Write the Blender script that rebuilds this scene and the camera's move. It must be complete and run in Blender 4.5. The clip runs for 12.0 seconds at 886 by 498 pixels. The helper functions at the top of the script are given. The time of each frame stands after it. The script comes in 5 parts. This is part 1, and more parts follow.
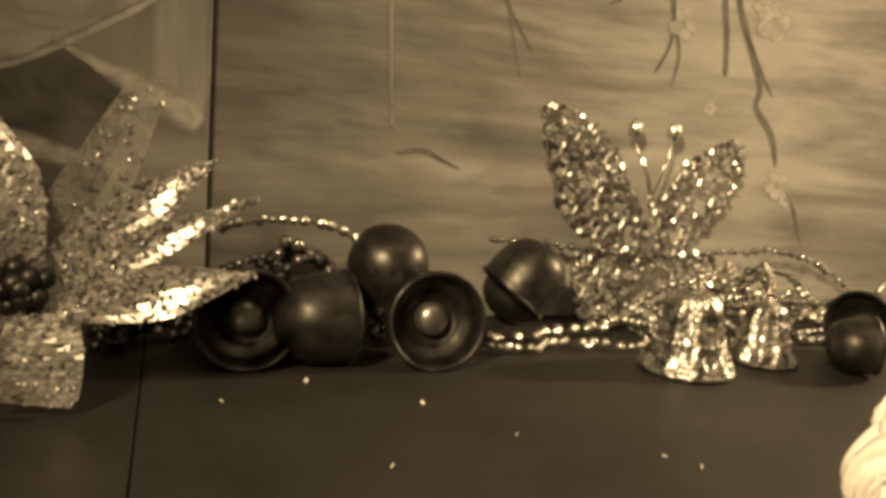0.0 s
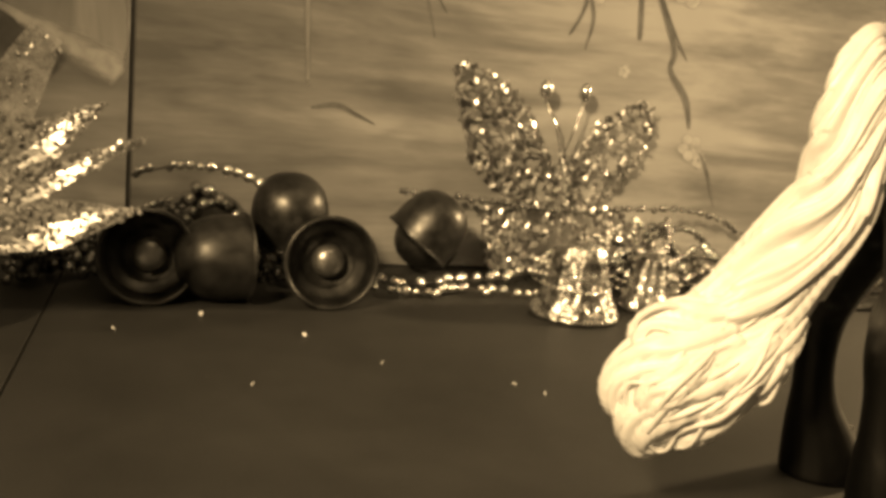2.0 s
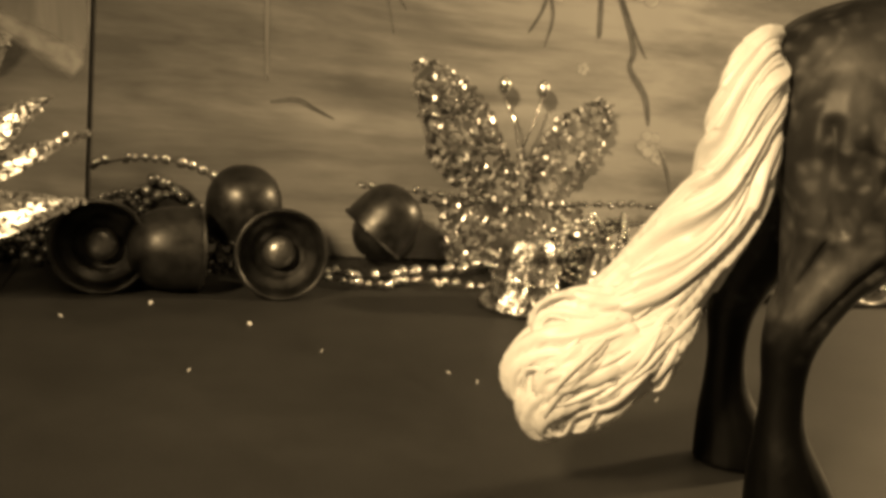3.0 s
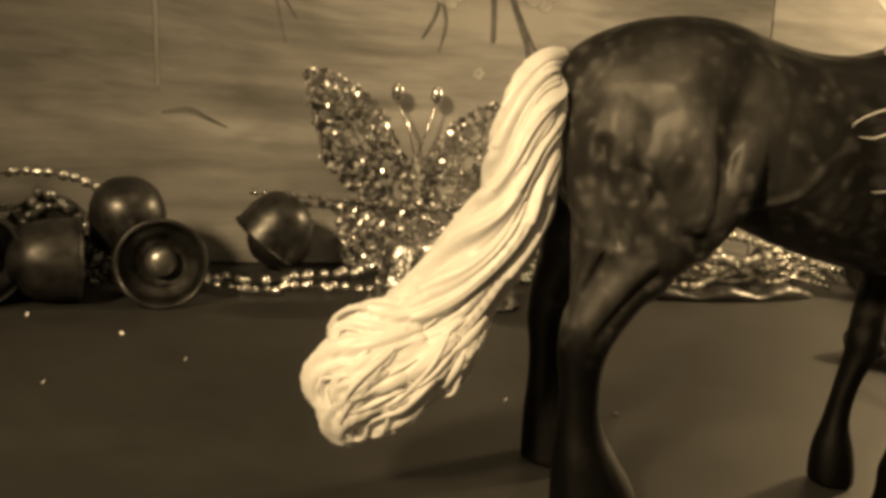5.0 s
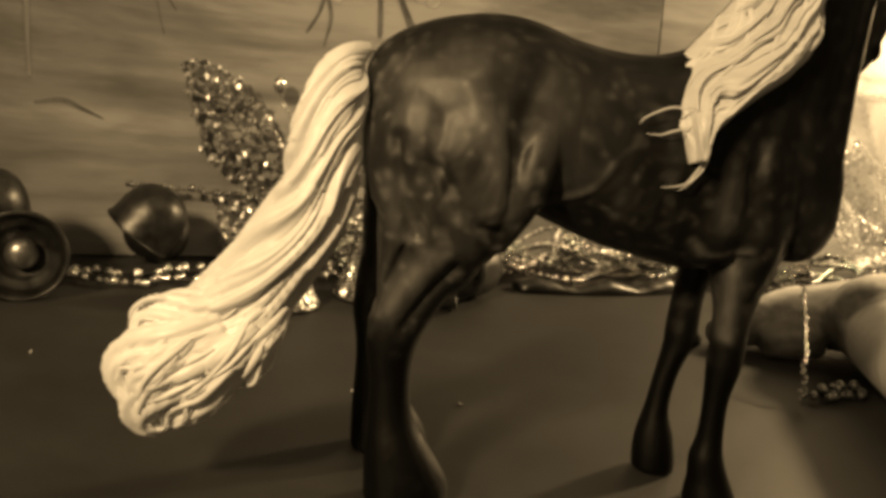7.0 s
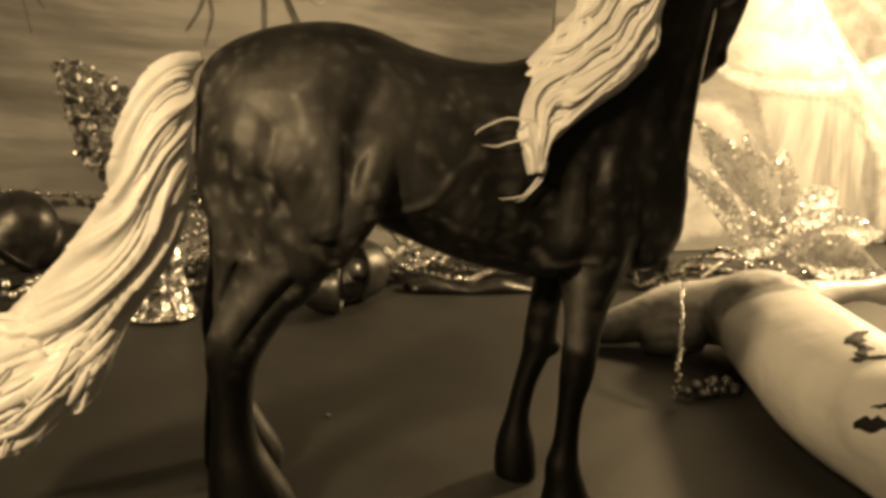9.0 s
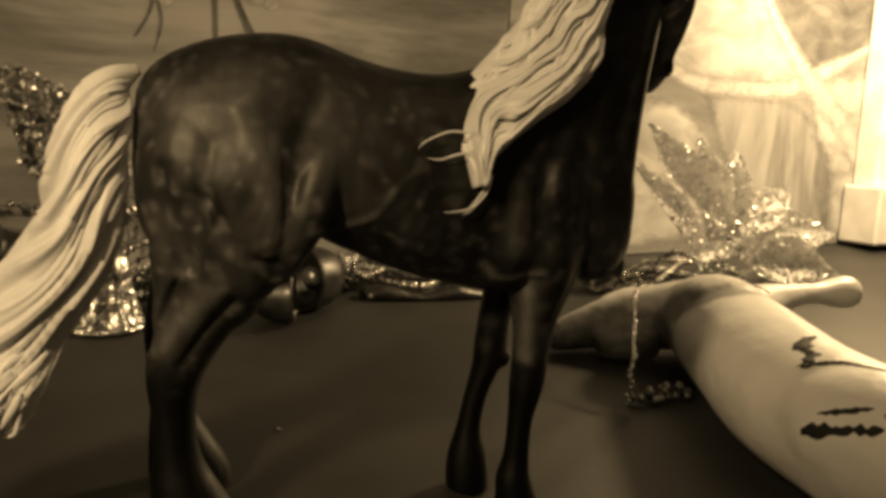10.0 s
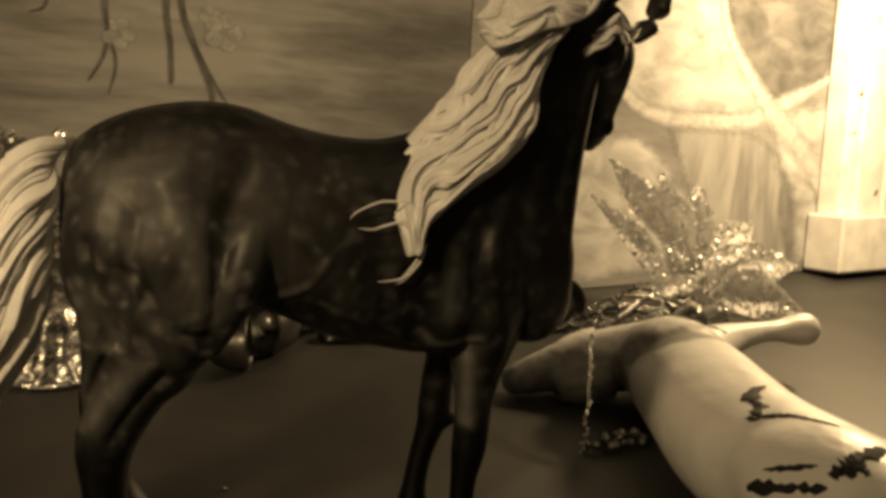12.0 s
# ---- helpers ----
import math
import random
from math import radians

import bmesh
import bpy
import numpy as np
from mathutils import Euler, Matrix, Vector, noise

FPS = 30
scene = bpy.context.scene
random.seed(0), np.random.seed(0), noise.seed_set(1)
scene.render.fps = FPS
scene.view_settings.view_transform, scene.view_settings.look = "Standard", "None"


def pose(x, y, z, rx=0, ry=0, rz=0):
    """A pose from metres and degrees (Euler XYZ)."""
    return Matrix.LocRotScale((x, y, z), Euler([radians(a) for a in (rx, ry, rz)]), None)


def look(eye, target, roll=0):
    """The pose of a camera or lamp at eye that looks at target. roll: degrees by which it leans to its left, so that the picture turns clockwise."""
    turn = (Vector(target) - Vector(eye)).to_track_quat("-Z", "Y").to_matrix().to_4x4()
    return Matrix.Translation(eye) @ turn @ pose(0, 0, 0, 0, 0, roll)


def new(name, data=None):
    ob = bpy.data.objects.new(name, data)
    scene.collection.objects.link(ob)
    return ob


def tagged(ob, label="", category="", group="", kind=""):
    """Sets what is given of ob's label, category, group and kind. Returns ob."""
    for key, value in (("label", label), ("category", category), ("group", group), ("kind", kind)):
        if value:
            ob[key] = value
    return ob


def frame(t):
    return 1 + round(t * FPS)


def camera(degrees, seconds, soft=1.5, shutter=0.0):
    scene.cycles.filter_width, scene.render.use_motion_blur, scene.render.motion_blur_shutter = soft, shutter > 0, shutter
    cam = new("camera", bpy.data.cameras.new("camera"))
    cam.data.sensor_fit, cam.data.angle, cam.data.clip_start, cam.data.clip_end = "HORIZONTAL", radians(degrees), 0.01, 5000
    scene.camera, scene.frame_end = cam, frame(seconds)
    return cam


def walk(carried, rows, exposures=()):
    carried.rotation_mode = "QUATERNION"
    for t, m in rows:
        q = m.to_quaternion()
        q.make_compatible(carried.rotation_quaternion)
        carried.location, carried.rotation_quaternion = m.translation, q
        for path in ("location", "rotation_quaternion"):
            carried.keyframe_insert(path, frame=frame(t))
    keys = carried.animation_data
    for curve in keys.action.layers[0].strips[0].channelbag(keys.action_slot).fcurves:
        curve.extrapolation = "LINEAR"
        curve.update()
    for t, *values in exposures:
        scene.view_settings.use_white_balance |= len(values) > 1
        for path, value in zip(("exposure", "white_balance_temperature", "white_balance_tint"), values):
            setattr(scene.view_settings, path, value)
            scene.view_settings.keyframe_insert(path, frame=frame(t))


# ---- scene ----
from mathutils.bvhtree import BVHTree

cam = camera(52.7, 12.0, soft=3.8)
PATH = [
    (0, (0.03, 0.032, 0.177), (0.727, 1.878, -0.151), 4.9),
    (0.5, (0.04, 0.015, 0.178), (0.742, 1.856, -0.167), 5.2),
    (1, (0.052, 0.0, 0.179), (0.763, 1.835, -0.177), 5.7),
    (1.5, (0.072, -0.017, 0.175), (0.773, 1.816, -0.207), 5.5),
    (2, (0.089, -0.033, 0.174), (0.78, 1.803, -0.218), 5.9),
    (2.5, (0.102, -0.045, 0.176), (0.797, 1.788, -0.219), 6.4),
    (4.5, (0.172, -0.094, 0.192), (0.87, 1.734, -0.225), 5.6),
    (5, (0.182, -0.099, 0.199), (0.921, 1.713, -0.213), 5.6),
    (5.5, (0.192, -0.105, 0.2), (0.974, 1.689, -0.211), 6.2),
    (6, (0.205, -0.109, 0.202), (1.015, 1.673, -0.211), 6.1),
    (6.5, (0.225, -0.121, 0.203), (1.038, 1.659, -0.21), 6.2),
    (7, (0.238, -0.129, 0.205), (1.079, 1.639, -0.205), 6.5),
    (7.5, (0.25, -0.134, 0.208), (1.107, 1.624, -0.212), 6.3),
    (9.5, (0.283, -0.137, 0.221), (1.298, 1.536, -0.19), 6.4),
    (10, (0.287, -0.136, 0.224), (1.331, 1.52, -0.183), 6.3),
    (10.5, (0.293, -0.136, 0.23), (1.362, 1.507, -0.167), 6.0),
    (11, (0.298, -0.136, 0.235), (1.383, 1.501, -0.14), 5.9),
    (11.5, (0.302, -0.137, 0.241), (1.4, 1.496, -0.122), 6.0),
    (12, (0.305, -0.139, 0.246), (1.389, 1.503, -0.115), 6.0),
]
EXPOSURE = [(0.0, -0.15), (0.5, 0.62), (1.0, 0.48), (1.5, 0.25), (2.5, -0.18), (4.5, -0.38), (5.5, -0.55), (7.5, -0.55), (9.5, -0.66), (10.0, -1.15), (10.5, -1.25), (12.0, -1.35)]
walk(cam, [(t, look(eye, target, roll)) for t, eye, target, roll in PATH], EXPOSURE)

# ---- light ----
WARM = (1.0, 0.70, 0.35)


def spot(name, place, target, watts, size, cone):
    data = bpy.data.lights.new(name, "SPOT")
    data.energy, data.color, data.shadow_soft_size, data.spot_size, data.spot_blend = watts, WARM, size, radians(cone), 1.0
    new(name, data).matrix_world = look(place, target)


spot("standing_lamp_spot", (-0.58, -0.42, 0.80), (0.43, 0.48, 0.12), 145.0, 0.08, 44)
bulb = bpy.data.lights.new("table_lamp_bulb", "POINT")
bulb.energy, bulb.color, bulb.shadow_soft_size = 78.0, WARM, 0.05
new("table_lamp_bulb", bulb).location = (1.50, 0.50, 0.50)
# unseen overhead fill, added to soften the shadows on the board
glow = bpy.data.lights.new("overhead_fill", "AREA")
glow.shape, glow.size, glow.energy, glow.color = "DISK", 1.4, 9.0, WARM
new("overhead_fill", glow).matrix_world = look((0.5, -0.2, 1.88), (0.5, -0.1, 0))
world = bpy.data.worlds.new("room_air")
world.use_nodes = True
world.node_tree.nodes["Background"].inputs[0].default_value = (*WARM, 1)
world.node_tree.nodes["Background"].inputs[1].default_value = 0.015
scene.world = world


# ---- materials ----
class Mat:
    """A node material in few words."""

    def __init__(self, name, rough=0.6, metal=0.0, spec=0.5):
        self.m = bpy.data.materials.new(name)
        self.m.use_nodes = True
        self.t = self.m.node_tree
        self.b = self.t.nodes["Principled BSDF"]
        self.b.inputs["Roughness"].default_value = rough
        self.b.inputs["Metallic"].default_value = metal
        self.b.inputs["Specular IOR Level"].default_value = spec
        self.co = self.node("ShaderNodeTexCoord").outputs["Object"]

    def node(self, kind, **props):
        n = self.t.nodes.new(kind)
        for k, v in props.items():
            n.inputs[k.replace("_", " ")].default_value = v
        return n

    def link(self, a, b):
        self.t.links.new(a, b)

    def scaled(self, scale, turn=(0, 0, 0)):
        n = self.node("ShaderNodeMapping")
        n.inputs["Scale"].default_value = scale
        n.inputs["Rotation"].default_value = turn
        self.link(self.co, n.inputs["Vector"])
        return n.outputs["Vector"]

    def noise(self, scale, detail=4.0, co=None, rough=0.5, warp=0.0):
        n = self.node("ShaderNodeTexNoise", Scale=scale, Detail=detail, Roughness=rough, Distortion=warp)
        self.link(co or self.co, n.inputs["Vector"])
        return n.outputs["Fac"]

    def voronoi(self, scale, co=None, smooth=False):
        n = self.node("ShaderNodeTexVoronoi", Scale=scale)
        if smooth:
            n.feature = "SMOOTH_F1"
        self.link(co or self.co, n.inputs["Vector"])
        return n

    def ramp(self, fac, *stops):
        n = self.node("ShaderNodeValToRGB")
        el = n.color_ramp.elements
        while len(el) < len(stops):
            el.new(0.5)
        for e, (p, c) in zip(el, stops):
            e.position = p
            e.color = (*c, 1) if isinstance(c, tuple) else (c, c, c, 1)
        self.link(fac, n.inputs["Fac"])
        return n.outputs["Color"]

    def mix(self, fac, a, b, how="MIX"):
        n = self.node("ShaderNodeMix")
        n.data_type, n.blend_type = "RGBA", how
        for slot, value in ((n.inputs[0], fac), (n.inputs[6], a), (n.inputs[7], b)):
            if isinstance(value, (int, float)):
                slot.default_value = value if slot == n.inputs[0] else (value, value, value, 1)
            elif isinstance(value, tuple):
                slot.default_value = (*value, 1)
            else:
                self.link(value, slot)
        return n.outputs[2]

    def math(self, how, a, b):
        n = self.node("ShaderNodeMath")
        n.operation = how
        for slot, value in zip(n.inputs, (a, b)):
            if isinstance(value, (int, float)):
                slot.default_value = value
            else:
                self.link(value, slot)
        return n.outputs[0]

    def axis(self, k):
        n = self.node("ShaderNodeSeparateXYZ")
        self.link(self.co, n.inputs[0])
        return n.outputs[k]

    def color(self, c):
        if isinstance(c, tuple):
            self.b.inputs["Base Color"].default_value = (*c, 1)
        else:
            self.link(c, self.b.inputs["Base Color"])
        return self

    def rough(self, c):
        self.link(c, self.b.inputs["Roughness"])
        return self

    def bump(self, height, strength=0.3, distance=0.001):
        n = self.node("ShaderNodeBump", Strength=strength, Distance=distance)
        self.link(height, n.inputs["Height"])
        self.link(n.outputs["Normal"], self.b.inputs["Normal"])
        return self


def floor_material():
    m = Mat("dark_felt_board", 0.55, spec=0.36)
    cloud = m.noise(9, 7, None, 0.68)
    grain = m.noise(900, 3)
    base = m.ramp(cloud, (0.32, 0.013), (0.68, 0.038))
    m.color(m.mix(0.35, base, m.ramp(grain, (0.3, 0.008), (0.7, 0.045))))
    return m.bump(grain, 0.25, 0.0006).m


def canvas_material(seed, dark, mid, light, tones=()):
    """Brushed paint in long level strokes; tones: (x, lightness) along the panel, painted blotches and lamplight put
    into the paint.
    """
    m = Mat("brushed_canvas_paint", 0.75, spec=0.2)
    co = m.scaled((2.4, 1.0, 15.0), (0, 0.10, 0))
    shift = m.node("ShaderNodeVectorMath")
    m.link(co, shift.inputs[0])
    shift.inputs[1].default_value = (seed, seed, seed)
    big = m.noise(1.5, 6, shift.outputs[0], 0.58, 0.5)
    fine = m.noise(6.0, 5, shift.outputs[0], 0.6)
    wash = m.noise(6.0, 3)
    level = m.math("ADD", m.math("MULTIPLY", big, 0.75), m.math("MULTIPLY", fine, 0.25))
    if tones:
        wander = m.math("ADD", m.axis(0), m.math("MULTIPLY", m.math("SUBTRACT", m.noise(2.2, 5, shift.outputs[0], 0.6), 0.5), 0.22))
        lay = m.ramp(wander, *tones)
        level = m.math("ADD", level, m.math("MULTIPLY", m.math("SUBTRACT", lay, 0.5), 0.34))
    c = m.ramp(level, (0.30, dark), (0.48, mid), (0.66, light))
    c = m.mix(0.2, c, m.ramp(wash, (0.35, dark), (0.65, light)))
    weave = m.noise(1100, 1)
    m.color(c)
    return m.bump(m.math("ADD", fine, m.math("MULTIPLY", weave, 0.35)), 0.2, 0.0008).m


def paint_material(name, a, b, scale=(20, 20, 20)):
    """Paint whose cover thins out at the edge of a stroke."""
    m = Mat(name, 0.75, spec=0.2)
    n = m.noise(1.0, 4, m.scaled(scale), 0.55, 0.6)
    m.color(m.ramp(n, (0.32, a), (0.68, b)))
    cover = m.node("ShaderNodeAttribute")
    cover.attribute_name = "cover"
    dry = m.noise(160, 4, m.scaled((0.35, 1, 1)))
    fac = m.ramp(m.math("ADD", cover.outputs["Fac"], m.math("MULTIPLY", m.math("SUBTRACT", dry, 0.5), 0.7)), (0.15, 0.0), (0.85, 0.92))
    mixer, clear = m.node("ShaderNodeMixShader"), m.node("ShaderNodeBsdfTransparent")
    m.link(fac, mixer.inputs[0])
    m.link(clear.outputs[0], mixer.inputs[1])
    m.link(m.b.outputs[0], mixer.inputs[2])
    m.link(mixer.outputs[0], m.t.nodes["Material Output"].inputs["Surface"])
    return m.m


def bronze_material():
    m = Mat("tarnished_dark_metal", 0.4, 0.85)
    n = m.noise(60, 5)
    m.color(m.ramp(n, (0.3, 0.03), (0.7, 0.09)))
    m.rough(m.ramp(m.noise(140, 4), (0.3, 0.32), (0.7, 0.50)))
    return m.bump(m.noise(300, 3), 0.08, 0.0004).m


def glitter_material(name, low, high, rough=0.28, metal=0.9):
    m = Mat(name, rough, metal)
    v = m.voronoi(650)
    tone = m.node("ShaderNodeSeparateXYZ")
    m.link(v.outputs["Color"], tone.inputs[0])
    isl = m.node("ShaderNodeNewGeometry").outputs["Random Per Island"]
    m.color(m.mix(0.5, m.ramp(tone.outputs[0], (0.2, low), (0.8, high)), m.ramp(isl, (0.1, low), (0.9, high))))
    return m.bump(tone.outputs[1], 0.5, 0.0006).m


def organza_material(name, low, high, thin, dense):
    """Sheer pale cloth, woven open, that lets light through."""
    m = Mat(name, 0.45, 0.0)
    m.color(m.ramp(m.noise(90, 4), (0.3, low), (0.7, high)))
    sheer, mixer, clear, both = m.node("ShaderNodeBsdfTranslucent"), m.node("ShaderNodeMixShader"), m.node("ShaderNodeBsdfTransparent"), m.node("ShaderNodeMixShader")
    sheer.inputs[0].default_value = (high, high, high, 1)
    mixer.inputs[0].default_value = 0.35
    m.link(m.b.outputs[0], mixer.inputs[1])
    m.link(sheer.outputs[0], mixer.inputs[2])
    m.link(m.ramp(m.noise(420, 2), (0.40, thin), (0.58, dense)), both.inputs[0])
    m.link(clear.outputs[0], both.inputs[1])
    m.link(mixer.outputs[0], both.inputs[2])
    m.link(both.outputs[0], m.t.nodes["Material Output"].inputs["Surface"])
    return m.m


def mercury_glass_material():
    m = Mat("mottled_silvered_glass", 0.16, 0.9)
    n = m.noise(120, 5, None, 0.65)
    m.color(m.ramp(n, (0.38, 0.06), (0.5, 0.40), (0.60, 0.9)))
    m.rough(m.ramp(n, (0.35, 0.5), (0.6, 0.12)))
    return m.bump(m.noise(75, 5), 0.9, 0.006).m


def coat_material():
    """Dappled dark coat with black points and a dark back."""
    m = Mat("dappled_dark_coat", 0.46, spec=0.30)
    warp = m.node("ShaderNodeVectorMath")
    nz = m.node("ShaderNodeTexNoise", Scale=70.0, Detail=2.0)
    m.link(m.co, nz.inputs["Vector"])
    warp.operation = "MULTIPLY_ADD"
    m.link(nz.outputs["Color"], warp.inputs[0])
    warp.inputs[1].default_value = (0.010, 0.010, 0.010)
    m.link(m.co, warp.inputs[2])
    spots = m.voronoi(135, warp.outputs[0], True).outputs["Distance"]
    dapple = m.ramp(spots, (0.12, 0.17), (0.30, 0.065), (0.46, 0.009))
    area = m.ramp(m.noise(24, 3), (0.34, 0.15), (0.58, 1.0))
    sweep = m.noise(1.0, 3, m.scaled((34, 26, 19), (0, 0.5, 0)), 0.5, 0.9)
    base = m.ramp(sweep, (0.34, 0.006), (0.50, 0.021), (0.68, 0.062))
    coat = m.mix(area, base, m.mix(0.5, base, dapple))
    # paler quarters, plus highlights on the muscle ridges mixed into the coat colour
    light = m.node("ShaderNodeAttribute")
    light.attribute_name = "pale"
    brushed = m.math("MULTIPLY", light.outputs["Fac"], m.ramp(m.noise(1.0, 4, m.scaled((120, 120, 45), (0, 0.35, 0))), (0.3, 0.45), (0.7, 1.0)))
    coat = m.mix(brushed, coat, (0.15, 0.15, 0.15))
    legs = m.ramp(m.math("ADD", m.axis(2), m.math("MULTIPLY", m.noise(45, 3), 0.035)), (0.090, 0.03), (0.122, 1.0))
    back = m.ramp(m.math("ADD", m.axis(2), m.math("MULTIPLY", m.axis(0), 0.05)), (0.190, 1.0), (0.224, 0.22))
    back = m.mix(1.0, back, m.ramp(m.axis(0), (0.205, 0.0), (0.214, 1.0)), "LIGHTEN")
    # coat tone by place along the body: darker flank to neck, paler face
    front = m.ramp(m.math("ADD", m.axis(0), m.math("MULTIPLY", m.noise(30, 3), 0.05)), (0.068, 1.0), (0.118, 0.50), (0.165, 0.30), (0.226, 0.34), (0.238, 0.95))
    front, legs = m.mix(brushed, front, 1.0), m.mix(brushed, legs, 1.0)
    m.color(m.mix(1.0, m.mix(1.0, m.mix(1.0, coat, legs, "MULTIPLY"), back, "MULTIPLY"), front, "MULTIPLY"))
    relief = m.math("ADD", m.math("MULTIPLY", sweep, 1.0), m.math("MULTIPLY", m.noise(160, 3), 0.06))
    return m.bump(relief, 0.22, 0.005).m


def hair_material():
    m = Mat("cream_white_painted_hair", 0.40, spec=0.5)
    isl = m.node("ShaderNodeNewGeometry").outputs["Random Per Island"]
    n = m.noise(90, 4)
    c = m.mix(0.5, m.ramp(isl, (0.0, 0.66), (1.0, 0.93)), m.ramp(n, (0.3, 0.70), (0.7, 0.93)))
    m.color(c)
    return m.bump(m.noise(420, 3), 0.15, 0.0008).m


def plain_material(name, a, b, rough=0.6, metal=0.0, scale=60, bump=0.1):
    m = Mat(name, rough, metal)
    n = m.noise(scale, 4)
    m.color(m.ramp(n, (0.3, a), (0.7, b)))
    return m.bump(m.noise(scale * 4, 3), bump, 0.0008).m


def pinto_material():
    """White satin coat with soft grey smudges where the vertex attribute sets them."""
    m = Mat("white_satin_coat", 0.42)
    white = m.ramp(m.noise(30, 4), (0.3, 0.70), (0.7, 0.82))
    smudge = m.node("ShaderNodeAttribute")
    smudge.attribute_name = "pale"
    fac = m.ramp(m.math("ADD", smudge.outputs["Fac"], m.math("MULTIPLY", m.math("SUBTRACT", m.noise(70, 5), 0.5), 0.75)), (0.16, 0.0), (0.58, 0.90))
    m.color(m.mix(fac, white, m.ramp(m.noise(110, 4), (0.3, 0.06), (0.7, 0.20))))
    return m.bump(m.math("ADD", m.noise(24, 3), m.math("MULTIPLY", m.noise(150, 3), 0.06)), 0.30, 0.010).m


FELT = floor_material()
# tones: dark painted blotches, and the lit middle put into the colour
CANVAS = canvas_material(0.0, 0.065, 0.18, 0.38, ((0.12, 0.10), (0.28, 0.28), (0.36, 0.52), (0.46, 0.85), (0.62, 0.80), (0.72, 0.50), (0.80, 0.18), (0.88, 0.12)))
CANVAS_SIDE = canvas_material(4.2, 0.08, 0.17, 0.28)
BRANCH = paint_material("dark_branch_paint", 0.075, 0.17, (60, 60, 60))
BLOSSOM = paint_material("pale_blossom_paint", 0.30, 0.48, (70, 70, 70))
PETAL_PAINT = paint_material("white_petal_paint", 0.24, 0.50, (14, 14, 30))
MID_PAINT = paint_material("washed_petal_paint", 0.16, 0.36, (26, 26, 5))
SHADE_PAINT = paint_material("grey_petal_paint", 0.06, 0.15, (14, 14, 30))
EDGE = plain_material("black_frame_edge", 0.015, 0.04, 0.5)
BRONZE = bronze_material()
GLITTER = glitter_material("silver_glitter", 0.08, 0.85)
GLITTER_PETAL = glitter_material("champagne_glitter_fabric", 0.06, 0.6, 0.32, 0.6)
ORGANZA = organza_material("pale_glitter_organza", 0.55, 0.85, 0.62, 1.0)
SHEER = organza_material("sheer_grey_organza", 0.22, 0.42, 0.25, 0.6)
PALE_SEQUIN = glitter_material("pale_frosted_sequins", 0.55, 0.95, 0.30, 0.45)
SEQUIN = glitter_material("bright_sequins", 0.5, 1.0, 0.18, 1.0)
SILVERED = mercury_glass_material()
# brighter than the cups: the clapper's lit spot is put into its colour
CLAPPER = plain_material("lit_clapper_metal", 0.16, 0.38, 0.34, 0.85)
COAT = coat_material()
HAIR = hair_material()
WHITE_COAT = pinto_material()
BLACK_PAINT = plain_material("black_hair_paint", 0.006, 0.015, 0.8)
BEAD = glitter_material("silver_beads", 0.35, 0.9, 0.15, 0.95)
DARK_BEAD = glitter_material("smoky_beads", 0.04, 0.35, 0.15, 0.8)
WHITE_WOOD = plain_material("whitewashed_wood", 0.6, 0.85, 0.6, 0.0, 25, 0.3)
GLASS_MAT = Mat("clear_glass", 0.04)
GLASS_MAT.b.inputs["Transmission Weight"].default_value = 1.0
GLASS = GLASS_MAT.color((0.95, 0.95, 0.95)).m
KNOT = plain_material("bare_wood_knot", 0.16, 0.30, 0.7)
ROOM = plain_material("room_plaster", 0.16, 0.22, 0.8, 0.0, 3)


# ---- shaping ----
def mesh_from(bm, name, smooth=True):
    me = bpy.data.meshes.new(name)
    bmesh.ops.recalc_face_normals(bm, faces=bm.faces)
    bm.to_mesh(me)
    bm.free()
    for p in me.polygons:
        p.use_smooth = smooth
    return me


def part(name, bm, material, parent=None, label="", smooth=True):
    me = mesh_from(bm, name, smooth)
    me.materials.append(material)
    ob = new(name, me)
    if parent:
        ob.parent = parent
    if label:
        ob["label"] = label
    return ob


def thing(name, m, label, category, group="", kind=""):
    ob = new(name)
    ob.matrix_world = m
    ob.empty_display_size = 0.02
    return tagged(ob, label, category, group, kind)


def ring_loft(bm, rings, closed_ends=True, wrap=False):
    """Skin over rings of points (all of the same count)."""
    rows = [[bm.verts.new(p) for p in ring] for ring in rings]
    n = len(rows[0])
    for a, b in zip(rows, rows[1:]):
        for k in range(n):
            bm.faces.new((a[k], a[(k + 1) % n], b[(k + 1) % n], b[k]))
    if closed_ends:
        bm.faces.new(rows[0][::-1])
        bm.faces.new(rows[-1])
    return rows


def ellipse_ring(c, a, b, n=20):
    """Ring round c with half axes a and b (vectors)."""
    c, a, b = Vector(c), Vector(a), Vector(b)
    return [c + a * math.cos(2 * math.pi * k / n) + b * math.sin(2 * math.pi * k / n) for k in range(n)]


def tube(bm, points, radii, n=6, flat=1.0, side=None):
    """Tapered tube along points; flat squeezes it across side."""
    points = [Vector(p) for p in points]
    rings = []
    for k, p in enumerate(points):
        d = (points[min(k + 1, len(points) - 1)] - points[max(k - 1, 0)]).normalized()
        ref = Vector(side) if side else (Vector((0, 0, 1)) if abs(d.z) < 0.9 else Vector((1, 0, 0)))
        a = d.cross(ref).normalized()
        b = a.cross(d).normalized()
        rings.append(ellipse_ring(p, a * radii[k], b * radii[k] * flat, n))
    ring_loft(bm, rings)


